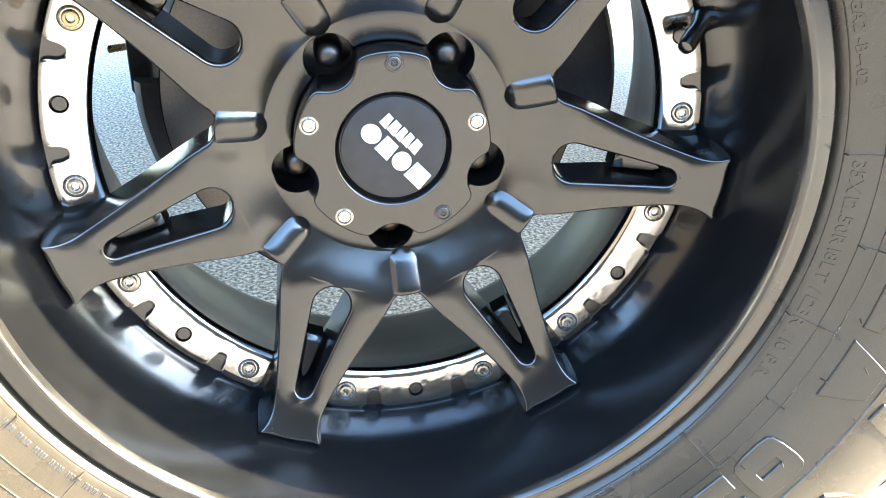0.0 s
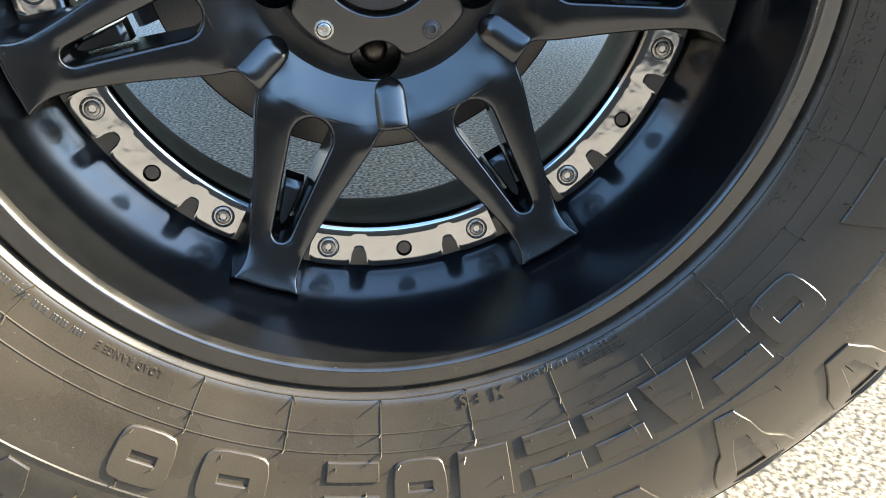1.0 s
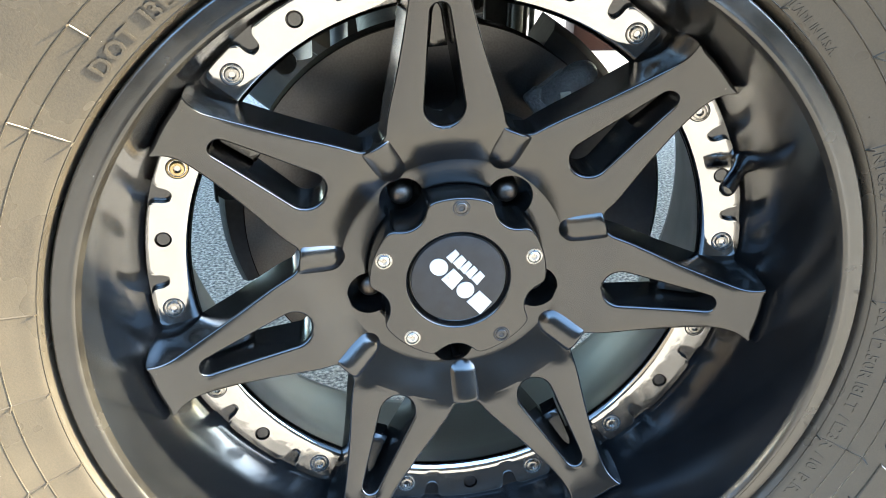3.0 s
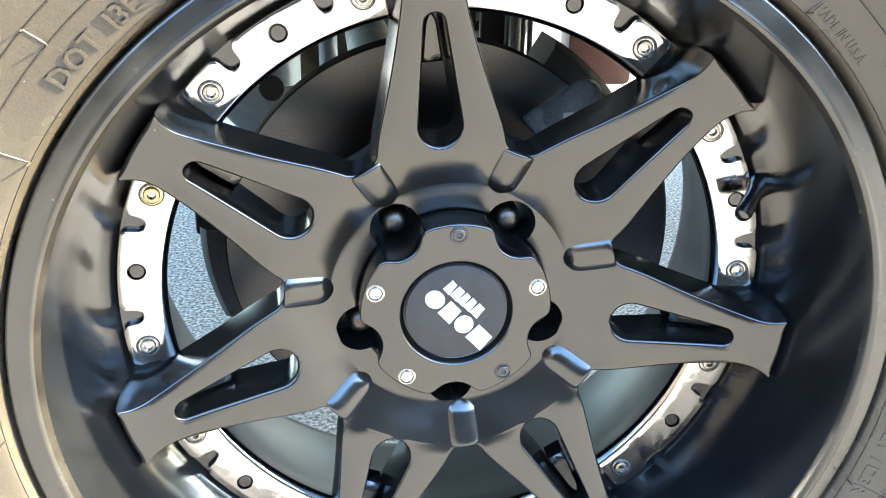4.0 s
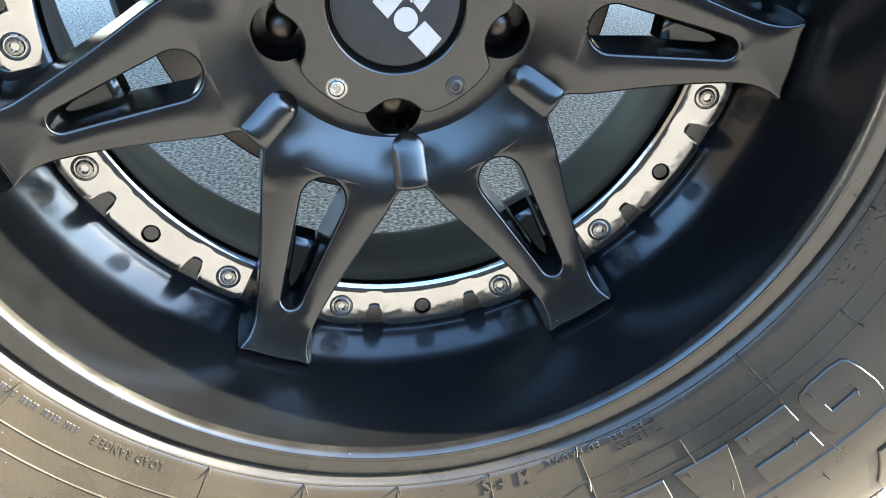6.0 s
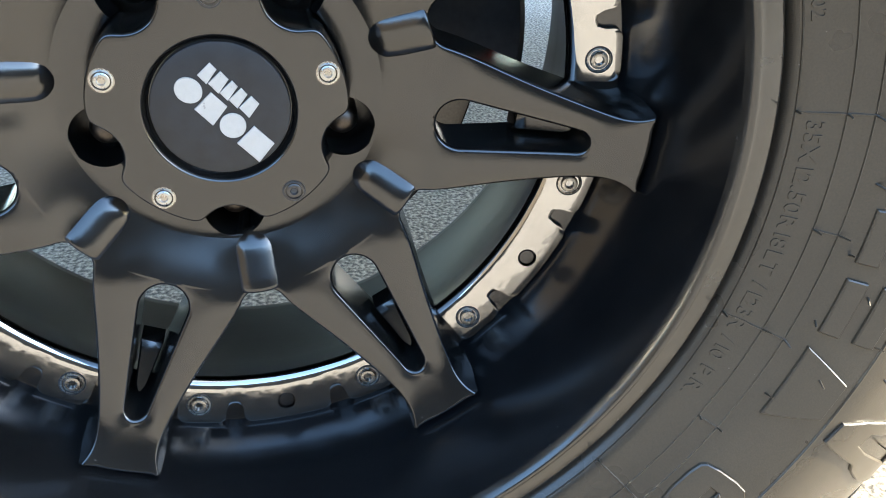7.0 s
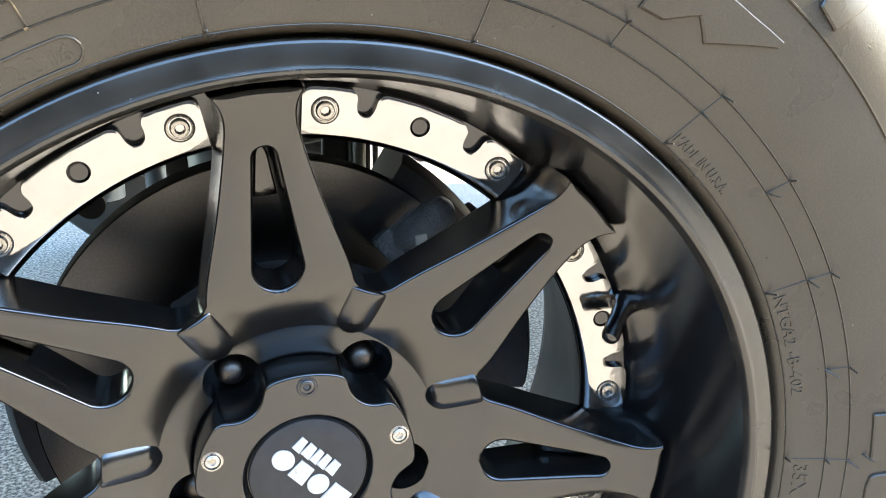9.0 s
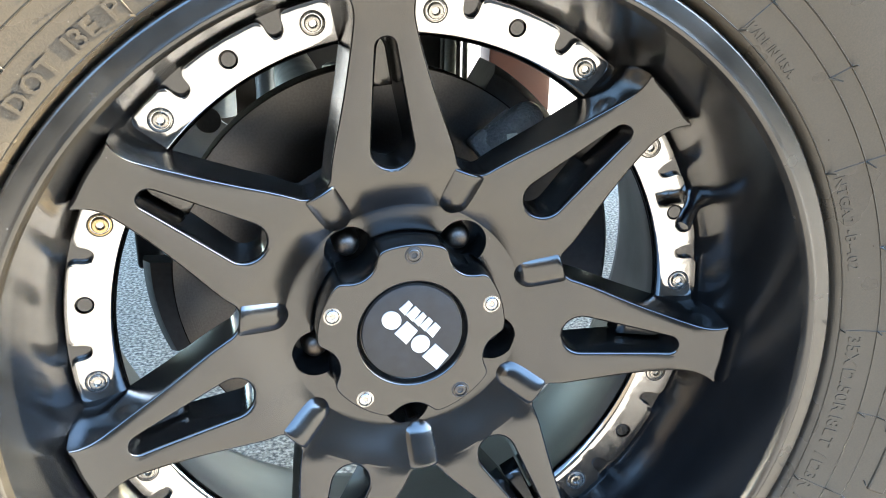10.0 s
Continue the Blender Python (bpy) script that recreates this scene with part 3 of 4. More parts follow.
# centre cap
def cap_loop():
    R, c, n = 0.0618, 0.0672, 0.0168
    ca = (R * R + c * c - n * n) / (2 * R * c)
    half = math.acos(ca)
    loop = []
    for k in range(5):
        a0 = radians(LUGS[0] + 72 * k)
        p = (R * math.cos(a0 - half) - c * math.cos(a0), R * math.sin(a0 - half) - c * math.sin(a0))
        q = (R * math.cos(a0 + half) - c * math.cos(a0), R * math.sin(a0 + half) - c * math.sin(a0))
        b0, b1 = math.atan2(p[1], p[0]), math.atan2(q[1], q[0])
        if b1 > b0:
            b1 -= 2 * math.pi
        loop += [(c * math.cos(a0) + n * math.cos(b), c * math.sin(a0) + n * math.sin(b)) for b in np.linspace(b0, b1, 19)]
        loop += [(R * math.cos(a), R * math.sin(a)) for a in np.linspace(a0 + half + 0.03, a0 + radians(72) - half - 0.03, 9)]
    # even steps, then rounded corners
    loop.append(loop[0])
    loop = resample(loop, 300)[:-1]
    for _ in range(14):
        loop = [((a[0] + 2 * b[0] + c[0]) / 4, (a[1] + 2 * b[1] + c[1]) / 4) for a, b, c in zip(loop[-1:] + loop[:-1], loop, loop[1:] + loop[:1])]
    return loop


bm = bmesh.new()
loop = cap_loop()
if area(loop) < 0:
    loop = loop[::-1]
rings = []
for k in range(11):
    t = min(k, 4) / 4
    q = max(0, k - 4) / 6 * math.pi / 2
    edge = offset(loop, 0.0017 * (1 - math.sin(q)))
    y = -0.0264 + 0.0017 * (1 - math.cos(q))
    rings.append([bm.verts.new((0.0372 * (1 - t) * u / math.hypot(u, v) + u * t, y, 0.0372 * (1 - t) * v / math.hypot(u, v) + v * t)) for u, v in edge])
rings.append([bm.verts.new((u, 0.0124, v)) for u, v in loop])
for a, b in zip(rings, rings[1:]):
    for k in range(len(loop)):
        bm.faces.new((a[k], a[(k + 1) % len(loop)], b[(k + 1) % len(loop)], b[k]))
lathe([(0.0372, -0.0264), (0.0367, -0.0262), (0.0362, -0.0256), (0.0358, -0.0246), (0.0352, -0.0228), (0.0346, -0.0214), (0.0336, -0.0208), (0.0326, -0.0208)], 80, bm=bm)
cap = part("center_cap", bm, SATIN, wheel, "matte black bolted centre cap", 30)
disc = part("emblem_disc", lathe([(0.0, -0.0246), (0.020, -0.0245), (0.0320, -0.0243), (0.0327, -0.0240), (0.0331, -0.0232), (0.0332, -0.0206)], 80), DISCMAT, cap, "flat black emblem disc")
screw_mesh = socket_bolt(0.0038, 0.0010, 0.0008)
for k in range(5):
    a = radians(90 - 72 * k)
    if k == 0:
        screw = part("cap_screw", screw_mesh, DARKSTEEL, cap, "dark cap screw")
        screw.location = (0.0543 * math.cos(a), -0.0264, 0.0543 * math.sin(a))
        darken(screw, 0.0038)
        lit = shared(screw, 0, 0.0543 * math.cos(radians(18)), -0.0264, 0.0543 * math.sin(radians(18)))
        lit.data = screw.data.copy()
        lit.data.materials[0] = BRIGHT
        lit.data.materials[1] = STEEL
        tagged(lit, "bright steel cap screw")
    elif k == 2:
        shared(screw, 0, 0.0543 * math.cos(a), -0.0264, 0.0543 * math.sin(a))
    elif k > 2:
        shared(lit, 0, 0.0543 * math.cos(a), -0.0264, 0.0543 * math.sin(a))

# ---- the tyre ----
tyre = thing("tyre", "black all-terrain tyre with raised sidewall lettering on the wheel", "tyre", at=(0, 0, HUB))
SIDE_R = (0.2432, 0.2447, 0.2466, 0.2496, 0.2594, 0.2670, 0.2770, 0.2900, 0.3100, 0.3230, 0.3400, 0.3600, 0.3900, 0.4150, 0.4320, 0.4400)
SIDE_Y = (-0.0940, -0.1030, -0.1085, -0.1118, -0.1160, -0.1190, -0.1250, -0.1310, -0.1375, -0.1400, -0.1385, -0.1340, -0.1235, -0.1090, -0.0940, -0.0800)


def side_y(r):
    d = max(0.0, min(0.010, r - 0.2490))
    return float(np.mean([np.interp(r + k * d, SIDE_R, SIDE_Y) for k in (-1, -0.6, -0.3, 0, 0.3, 0.6, 1)])) if d else float(np.interp(r, SIDE_R, SIDE_Y))


prof = [(r, side_y(r)) for r in [0.2432, 0.2440] + np.linspace(0.2447, 0.4320, 94).tolist()]
prof += [(0.4330, -0.0940), (0.4335, -0.0700), (0.4345, 0.0160), (0.4335, 0.1000), (0.4320, 0.1300), (0.4150, 0.1510), (0.3600, 0.1735), (0.3100, 0.1690), (0.2660, 0.1530), (0.2420, 0.1360), (0.2380, 0.1200), (0.2380, -0.0900)]
bm = lathe(prof, 360, close=True)
for v in bm.verts:
    v.co.z = max(v.co.z, -HUB)
tagged(part("carcass", bm, RUBBER, tyre, "", 60), "smooth dressed rubber sidewall")
for r, w, h in ((0.2482, 0.0004, 0.0005), (0.2670, 0.0005, 0.0006), (0.2770, 0.0005, 0.0006), (0.3190, 0.0009, 0.0009)):
    part("contour_line", lathe([(r - w, side_y(r - w) + 0.0002), (r - w * 0.4, side_y(r) - h), (r + w * 0.4, side_y(r) - h), (r + w, side_y(r + w) + 0.0002)], 220), RUBBER, tyre, "", 60)

# radial tick lines between the contour lines
def tick_mesh(r_in, r_out):
    bm = bmesh.new()
    n = 6
    rows = []
    for k in range(n + 1):
        r = r_in + (r_out - r_in) * k / n
        rows.append([bm.verts.new((r, side_y(r) + dy, dz)) for dz, dy in ((-0.0006, 0.0003), (-0.0002, -0.0006), (0.0002, -0.0006), (0.0006, 0.0003))])
    for a, b in zip(rows, rows[1:]):
        for k in range(3):
            bm.faces.new((a[k], a[k + 1], b[k + 1], b[k]))
    return bm


long_tick = part("tick_line", tick_mesh(0.2482, 0.2773), RUBBER, tyre)
short_tick = part("tick_line", tick_mesh(0.2670, 0.2773), RUBBER, tyre)
long_tick.matrix_basis, short_tick.matrix_basis = pose(0, 0, 0, 0, -4.4, 0), pose(0, 0, 0, 0, -16.4, 0)
TICKS = [(4.4 + 12 * k, k % 2 == 0 or 14 <= k <= 24) for k in range(30) if k != 19]
for a, full in TICKS[2:]:
    shared(long_tick if full else short_tick, a)


def on_side(a0, rref):
    """Map a flat drawing (u clockwise, v outwards from rref) onto the sidewall, turned to the angle a0 in degrees."""
    def where(u, v, y):
        r = rref + v
        a = radians(a0) - u / rref
        return (r * math.cos(a), side_y(r) + y, r * math.sin(a))
    return where


# knurled band beside the rim
bm = bmesh.new()
for k in range(820):
    a = 2 * math.pi * k / 820
    rows = []
    for r in (0.2456, 0.2473):
        rows.append([bm.verts.new((r * math.cos(a + d), side_y(r) + dy, r * math.sin(a + d))) for d, dy in ((-0.0026, 0.0004), (0.0, -0.0003), (0.0026, 0.0004))])
    bm.faces.new((rows[0][0], rows[0][1], rows[1][1], rows[1][0]))
    bm.faces.new((rows[0][1], rows[0][2], rows[1][2], rows[1][1]))
tagged(part("bead_ribs", bm, RUBBER, tyre, "fine ribbed band beside the rim", 20), kind="stuff")

# raised lettering
GLYPHS = {}


def glyph(c):
    """Vertices, faces and advance of one letter of height about 0.7, from the built-in font."""
    if c not in GLYPHS:
        cu = bpy.data.curves.new("glyph", "FONT")
        cu.body = c
        cu.extrude, cu.resolution_u, cu.offset = 0.06, 2, 0.012
        ob = new("glyph", cu)
        deps = bpy.context.evaluated_depsgraph_get()
        me = bpy.data.meshes.new_from_object(ob.evaluated_get(deps))
        vs = [v.co.copy() for v in me.vertices]
        fs = [tuple(p.vertices) for p in me.polygons]
        wide = max((v.x for v in vs), default=0.3) + 0.08
        GLYPHS[c] = (vs, fs, wide)
        bpy.data.objects.remove(ob)
        bpy.data.meshes.remove(me)
    return GLYPHS[c]


def lettering(text, a_start, r_base, size, label, a_end=None, high=0.0008):
    """Words round the sidewall, clockwise from a_start to a_end degrees, tops outwards."""
    bm = bmesh.new()
    widths = [0.35 if c == " " else glyph(c)[2] for c in text]
    total = sum(widths) * size
    span = radians(a_start - a_end) * r_base if a_end is not None else total
    stretch = span / total
    at = 0.0
    for c, w in zip(text, widths):
        if c != " ":
            vs, fs, _ = glyph(c)
            made = []
            for v in vs:
                u, h = (at + v.x * size) * (stretch if stretch < 1.15 else 1.0), v.y * size
                made.append(bm.verts.new(on_side(a_start, r_base)(u, h, (0.0003 if v.z < 0 else -high))))
            for f in fs:
                try:
                    bm.faces.new([made[i] for i in f])
                except ValueError:
                    pass
        at += w * size * (1.0 if stretch < 1.15 else stretch)
    return part("lettering", bm, RUBBER, tyre, label, 30)


lettering("35X12.50R18LT /123R /10 P.R.", 3.6, 0.2528, 0.0098, "raised rubber tyre size lettering", 329.4 - 360, 0.0006)
lettering("NTGA2 -B-402", 27.6, 0.2506, 0.0078, "small raised code lettering", 13.4, 0.0006)
lettering("MADE IN U.S.A.", 52.2, 0.2512, 0.0066, "small raised origin lettering", 43.0, 0.0005)
lettering("M+S", 285.8, 0.2506, 0.0105, "raised rubber lettering", 278.4, 0.0011)
lettering("STEEL BELTED RADIAL", 303.2, 0.2488, 0.0056, "small raised lettering", 287.9)
lettering("TUBELESS", 303.4, 0.2545, 0.0056, "small raised lettering", 297.2)
lettering("LOAD RANGE E", 239.2, 0.2526, 0.0060, "small raised lettering", 230.4, 0.0006)
lettering("DOT 13E P", 139.6, 0.2512, 0.0125, "raised lettering", 124.5, 0.0013)
lettering("2DD2216", 121.5, 0.2520, 0.0088, "date code pressed in an oval", 110.0, 0.0003)


def stadium(w, h, n=8):
    """A closed outline with round ends, from u = 0 to w and v = 0 to h."""
    r = h / 2
    return [(w - r + r * math.sin(t), r - r * math.cos(t)) for t in np.linspace(0, math.pi, n)] + [(r - r * math.sin(t), r + r * math.cos(t)) for t in np.linspace(0, math.pi, n)]


ring = stadium(0.0575, 0.0112)
part("date_oval", plate(ring, [offset(ring, 0.0009)], -0.0006, 0.0010, 0.0002, on_side(122.8, 0.2500)), RUBBER, tyre, "raised oval round the date code", 25)


def bars(a0, a1, r0, r1, step, name, label):
    """Unreadable small writing: a row of plain raised bars."""
    bm = bmesh.new()
    a, k = a0, 0
    while a > a1:
        w = radians(step * (0.55 + 0.3 * ((k * 7) % 3) / 2)) * r0
        if k % 6 != 4:
            plate([(0, 0), (w, 0), (w, r1 - r0), (0, r1 - r0)], (), -0.0003, 0.0007, 0.0003, on_side(a, r0), bm)
        a -= step
        k += 1
    return tagged(part(name, bm, RUBBER_DARK, tyre, label, 30), kind="stuff")


bars(228.6, 205.0, 0.2528, 0.2562, 0.46, "small_writing", "row of small worn raised writing")


# the product name as plain raised blocks


def name_block(kind, w, r, h):
    """A raised block of width w: rounded with a slot, two bars, leaning, tapered, or three bars."""
    flat = on_side(0, r)
    raised = lambda loop, holes=(), bm=None: plate(loop, holes, -0.0019, 0.0030, 0.0006, flat, bm)
    box2 = lambda u0, u1, v0, v1, lean=0.0: [(u0 * w + lean * v0, v0 * h), (u1 * w + lean * v0, v0 * h), (u1 * w + lean * v1, v1 * h), (u0 * w + lean * v1, v1 * h)]
    if kind == 0:
        outer = [(-w * 0.36, 0), (w * 0.36, 0), (w / 2, h * 0.16), (w / 2, h * 0.84), (w * 0.36, h), (-w * 0.36, h), (-w / 2, h * 0.84), (-w / 2, h * 0.16)]
        return raised(chaikin(outer, 1), [box2(-0.22, 0.22, 0.42, 0.58)])
    if kind == 1:
        return raised(box2(-0.5, 0.5, 0.0, 0.36), (), raised(box2(-0.5, 0.5, 0.62, 1.0)))
    if kind == 2:
        return raised(box2(-0.5, 0.5, 0.0, 1.0, 0.003))
    if kind == 3:
        return raised([(-w / 2, 0), (w / 2, 0), (w * 0.24, h), (-w * 0.24, h)])
    return raised(box2(-0.5, 0.5, 0.0, 0.28), (), raised(box2(-0.5, 0.5, 0.36, 0.64), (), raised(box2(-0.5, 0.5, 0.72, 1.0))))


places = ((0, 241.3, 7.2), (0, 251.4, 8.6), (1, 265.0, 7.0), (0, 273.0, 7.0), (2, 281.0, 7.0), (1, 289.2, 7.0), (1, 297.2, 7.0), (3, 305.2, 7.8), (1, 313.0, 7.6), (0, 321.2, 8.2),
          (3, 336.6, 9.4), (1, 345.6, 6.6), (1, 353.0, 6.0), (0, 360.2, 6.2), (4, 367.4, 6.4))
for kind, a, wide in places:
    r, h = (0.2870, 0.0262) if a > 330 else (0.2810, 0.0315)
    block = part("raised_block", name_block(kind, radians(wide) * r * 0.90, r, h), RUBBER, tyre, "raised rubber name block", 25)
    block.matrix_basis = pose(0, 0, 0, 0, -a, 0)
# zigzag badge on the upper sidewall
zig = [(-0.030, 0.0005), (-0.018, 0.0010), (-0.006, 0.0100), (0.004, 0.0030), (0.018, 0.0120), (0.030, 0.0200), (0.030, 0.0235), (0.012, 0.0225), (0.0, 0.0225), (-0.020, 0.0215), (-0.030, 0.0175)]
badge = part("raised_badge", plate(zig, (), -0.0017, 0.0026, 0.0007, on_side(0, 0.2830)), RUBBER, tyre, "zigzag raised rubber badge", 25)
badge.matrix_basis = pose(0, 0, 0, 0, -58.5, 0)
shared(badge, 78.0)

# shoulder lugs and tread blocks
lug_loop = [(-0.034, 0.400), (-0.031, 0.382), (-0.021, 0.366), (-0.0185, 0.360), (-0.0165, 0.342), (-0.0105, 0.326), (0.008, 0.3240), (0.0135, 0.336), (0.0200, 0.358), (0.0255, 0.363), (0.0335, 0.380), (0.036, 0.400)]
lug_hole = [(-0.008, 0.395), (-0.0065, 0.352), (0.0035, 0.349), (0.0095, 0.362), (0.0175, 0.395)]
lug_a = part("side_lug", plate([(u * 0.8, v - 0.36) for u, v in lug_loop], [[(u * 0.8, v - 0.36) for u, v in lug_hole]], -0.0016, 0.0032, 0.0007, on_side(0, 0.36)), RUBBER, tyre, "", 25)
small_loop = [(-0.022, 0.402), (-0.018, 0.366), (-0.010, 0.3450), (0.009, 0.3445), (0.0145, 0.358), (0.024, 0.380), (0.026, 0.402)]
lug_b = part("side_lug", plate([(u, v - 0.36) for u, v in small_loop], [[(u, v - 0.36) for u, v in ((-0.008, 0.398), (-0.005, 0.362), (0.004, 0.360), (0.012, 0.398))]], -0.0016, 0.0032, 0.0007, on_side(0, 0.36)), RUBBER, tyre, "", 25)
lug_a.matrix_basis, lug_b.matrix_basis = pose(0, 0, 0, 0, -308.0, 0), pose(0, 0, 0, 0, -320.9, 0)
for k in range(2, 28):
    shared((lug_a, lug_b)[k % 2], 308.0 + k * 360 / 28)


def tread_block(width, r_in, y0, y1, lift):
    bm = bmesh.new()
    sec = [(r_in, side_y(r_in) + 0.0030), (r_in + 0.006, side_y(r_in + 0.006) - y0), (0.4280, side_y(0.4280) - y0), (0.4385 + lift, -0.0880), (0.4430, y1), (0.4310, y1)]
    loops = []
    for z in (-width / 2, -width / 6, width / 6, width / 2):
        taper = 0.0 if abs(z) < width / 3 else 0.0016
        loops.append([bm.verts.new((r - taper, y + taper, z * (1.0 if i < 3 else 1.06))) for i, (r, y) in enumerate(sec)])
    for a, b in zip(loops, loops[1:]):
        for k in range(len(sec)):
            j = (k + 1) % len(sec)
            bm.faces.new((a[k], a[j], b[j], b[k]))
    bm.faces.new(loops[0]), bm.faces.new(loops[-1])
    return bm


blk_a = part("tread_block", tread_block(0.0410, 0.404, 0.0028, -0.045, 0.0), RUBBER_DARK, tyre, "", 25)
blk_b = part("tread_block", tread_block(0.0340, 0.414, 0.0018, -0.050, 0.001), RUBBER_DARK, tyre, "", 25)
done = set()
for k in range(56):
    a = (308.0 + k * 360 / 56 + (1.2 if k % 4 == 1 else -0.8 if k % 4 == 3 else 0)) % 360
    if math.sin(radians(a)) * 0.445 < -0.408:
        continue
    src = (blk_a, blk_b)[k % 2]
    if src not in done:
        src.matrix_basis = pose(0, 0, 0, 0, -a, 0)
        done.add(src)
    else:
        shared(src, a)

# vent hairs left from the mould
hair = part("vent_hair", tube(bmesh.new(), [(0, 0.001, 0), (0, -0.003, 0.0001), (0.0001, -0.0066, -0.0002)], [0.00062, 0.00052, 0.00038], 6), RUBBER, tyre)
spots = [(a, r) for a, full in TICKS for r in ((0.2485, 0.2670, 0.2770) if full else (0.2670, 0.2770))]
for kind, a, wide in places:
    spots += [(a - 2.2, 0.2840), (a + 1.6, 0.2995)]
for k in range(28):
    spots += [(308 + k * 360 / 28 + random.uniform(-1.2, 1.2), 0.352 + 0.01 * (k % 3)), (308 + k * 360 / 28 + random.uniform(1.5, 3), 0.386)]
    if k % 2:
        spots += [(301.5 + k * 360 / 28, 0.3320), (304 + k * 360 / 28 + random.uniform(-2, 2), 0.3140)]
first = True
for a, r in spots:
    lean = pose(0, 0, 0, random.uniform(-22, 22), 0, random.uniform(-22, 22))
    m = pose(r * math.cos(radians(a)), side_y(r) - 0.0004, r * math.sin(radians(a)), 0, -a, 0) @ lean @ Matrix.Diagonal((1, random.uniform(0.6, 1.15), 1, 1))
    ob = hair if first else shared(hair)
    ob.matrix_basis = m
    first = False

# ---- valve and emblem ----
va = radians(17.6)
rad = lambda r, a, y: (r * math.cos(a), y, r * math.sin(a))
valve = part("valve_stem", tube(bmesh.new(), [rad(0.2180, va + 0.050, -0.0040), rad(0.2140, va + 0.045, -0.0072), rad(0.2115, va + 0.042, -0.0092), rad(0.2090, va + 0.039, -0.0112), rad(0.2010, va + 0.028, -0.0178)], [0.0086, 0.0080, 0.0066, 0.0056, 0.0052], 18), GLOSS, wheel, "black rubber valve stem")
part("valve_cap", tube(bmesh.new(), [rad(0.2035, va + 0.0315, -0.0158), rad(0.2026, va + 0.0302, -0.0165), rad(0.1940, va + 0.0170, -0.0236), rad(0.1922, va + 0.0142, -0.0251), rad(0.1912, va + 0.0126, -0.0259)], [0.0050, 0.0059, 0.0056, 0.0046, 0.0022], 18), GLOSS, valve, "black plastic valve cap")

# plain white shapes of the emblem, in a row and a smaller row
ux, uz = Vector((-0.0435, 0.0415)).normalized()


def emblem_at(u, v, y):
    # u along the row from its first shape, v towards the smaller row
    return (0.0205 + ux * u + uz * v, y, -0.0215 + uz * u - ux * v)


def emblem(loop, holes=()):
    return part("emblem_shape", plate(loop, holes, -0.0254, 0.0012, 0.0002, emblem_at), WHITE, disc, "plain white raised emblem shape", 25)


def slab(u0, u1, v0, v1):
    return [(u0, v0), (u1, v0 + 0.0008), (u1 - 0.0006, v1), (u0 + 0.0009, v1 - 0.0006)]


for k, (u0, u1) in enumerate(((-0.0012, 0.0134), (0.0142, 0.0268), (0.0276, 0.0392), (0.0402, 0.0536))):
    v0 = -0.0078 + 0.02 * u0
    if k % 2:
        mid, rise = (v0 + 0.0052) / 2, (0.0052 - v0) / 2
        emblem([((u0 + u1) / 2 + (u1 - u0) / 2 * math.cos(t), mid + rise * math.sin(t)) for t in np.linspace(0, 2 * math.pi, 24, endpoint=False)])
    else:
        emblem(slab(u0, u1, v0, 0.0052))
for u0, u1 in ((0.0175, 0.0238), (0.0246, 0.0298), (0.0304, 0.0352), (0.0358, 0.0420), (0.0428, 0.0482)):
    emblem(slab(u0 - 0.0003, u1 + 0.0003, 0.0070, 0.0162))

# ---- brake and suspension behind the wheel ----
rotor = thing("brake_disc", "worn dark steel brake disc behind the wheel", "brake disc", at=(0, 0, HUB))
part("friction_ring", lathe([(0.0860, 0.0905), (0.1000, 0.0900), (0.1550, 0.0900), (0.1550, 0.1130), (0.0860, 0.1130)], 128, close=True), ROTOR, rotor)
# the edge is darker and rougher than the disc's face
part("rotor_edge", lathe([(0.1546, 0.0897), (0.1555, 0.0899), (0.1556, 0.0905), (0.1556, 0.1125), (0.1545, 0.1135)], 128), DULLEDGE, rotor, "dark rough edge")
part("hat", lathe([(0.0880, 0.0950), (0.0860, 0.0640), (0.0830, 0.0600), (0.0400, 0.0590), (0.0380, 0.0420), (0.0, 0.0420)], 96), ROTOR, rotor)


def sector(bm, r0, r1, a0, a1, y0, y1, n=14, bulge=0.0):
    """A block bent round the axle."""
    rows = []
    for k in range(n + 1):
        t = k / n
        a = radians(a0 + (a1 - a0) * t)
        b = bulge * math.sin(math.pi * t)
        rows.append([bm.verts.new(rad(r, a, y)) for r, y in ((r0, y0 + 0.006), (r0 + 0.006, y0 - b * 0.6), ((r0 + r1) / 2, y0 - b), (r1 - 0.006, y0 - b * 0.5), (r1, y0 + 0.008), (r1, y1), (r0, y1))])
    for a, b in zip(rows, rows[1:]):
        for k in range(7):
            bm.faces.new((a[k], a[(k + 1) % 7], b[(k + 1) % 7], b[k]))
    bm.faces.new(rows[0]), bm.faces.new(rows[-1])
    return bm


caliper = thing("brake_caliper", "rough black cast-iron brake caliper clasping the disc", "brake caliper", at=(0, 0, HUB))
bm = tube(bmesh.new(), [(0.110, 0.078, 0.124), (0.109, 0.069, 0.1235), (0.106, 0.0625, 0.1225), (0.102, 0.0600, 0.1205), (0.097, 0.0595, 0.1180), (0.092, 0.0605, 0.1145), (0.087, 0.0625, 0.1105), (0.083, 0.0660, 0.1070), (0.080, 0.0720, 0.1045), (0.078, 0.0800, 0.1030)], [0.0050, 0.0098, 0.0124, 0.0130, 0.0124, 0.0112, 0.0102, 0.0098, 0.0086, 0.0050], 28)
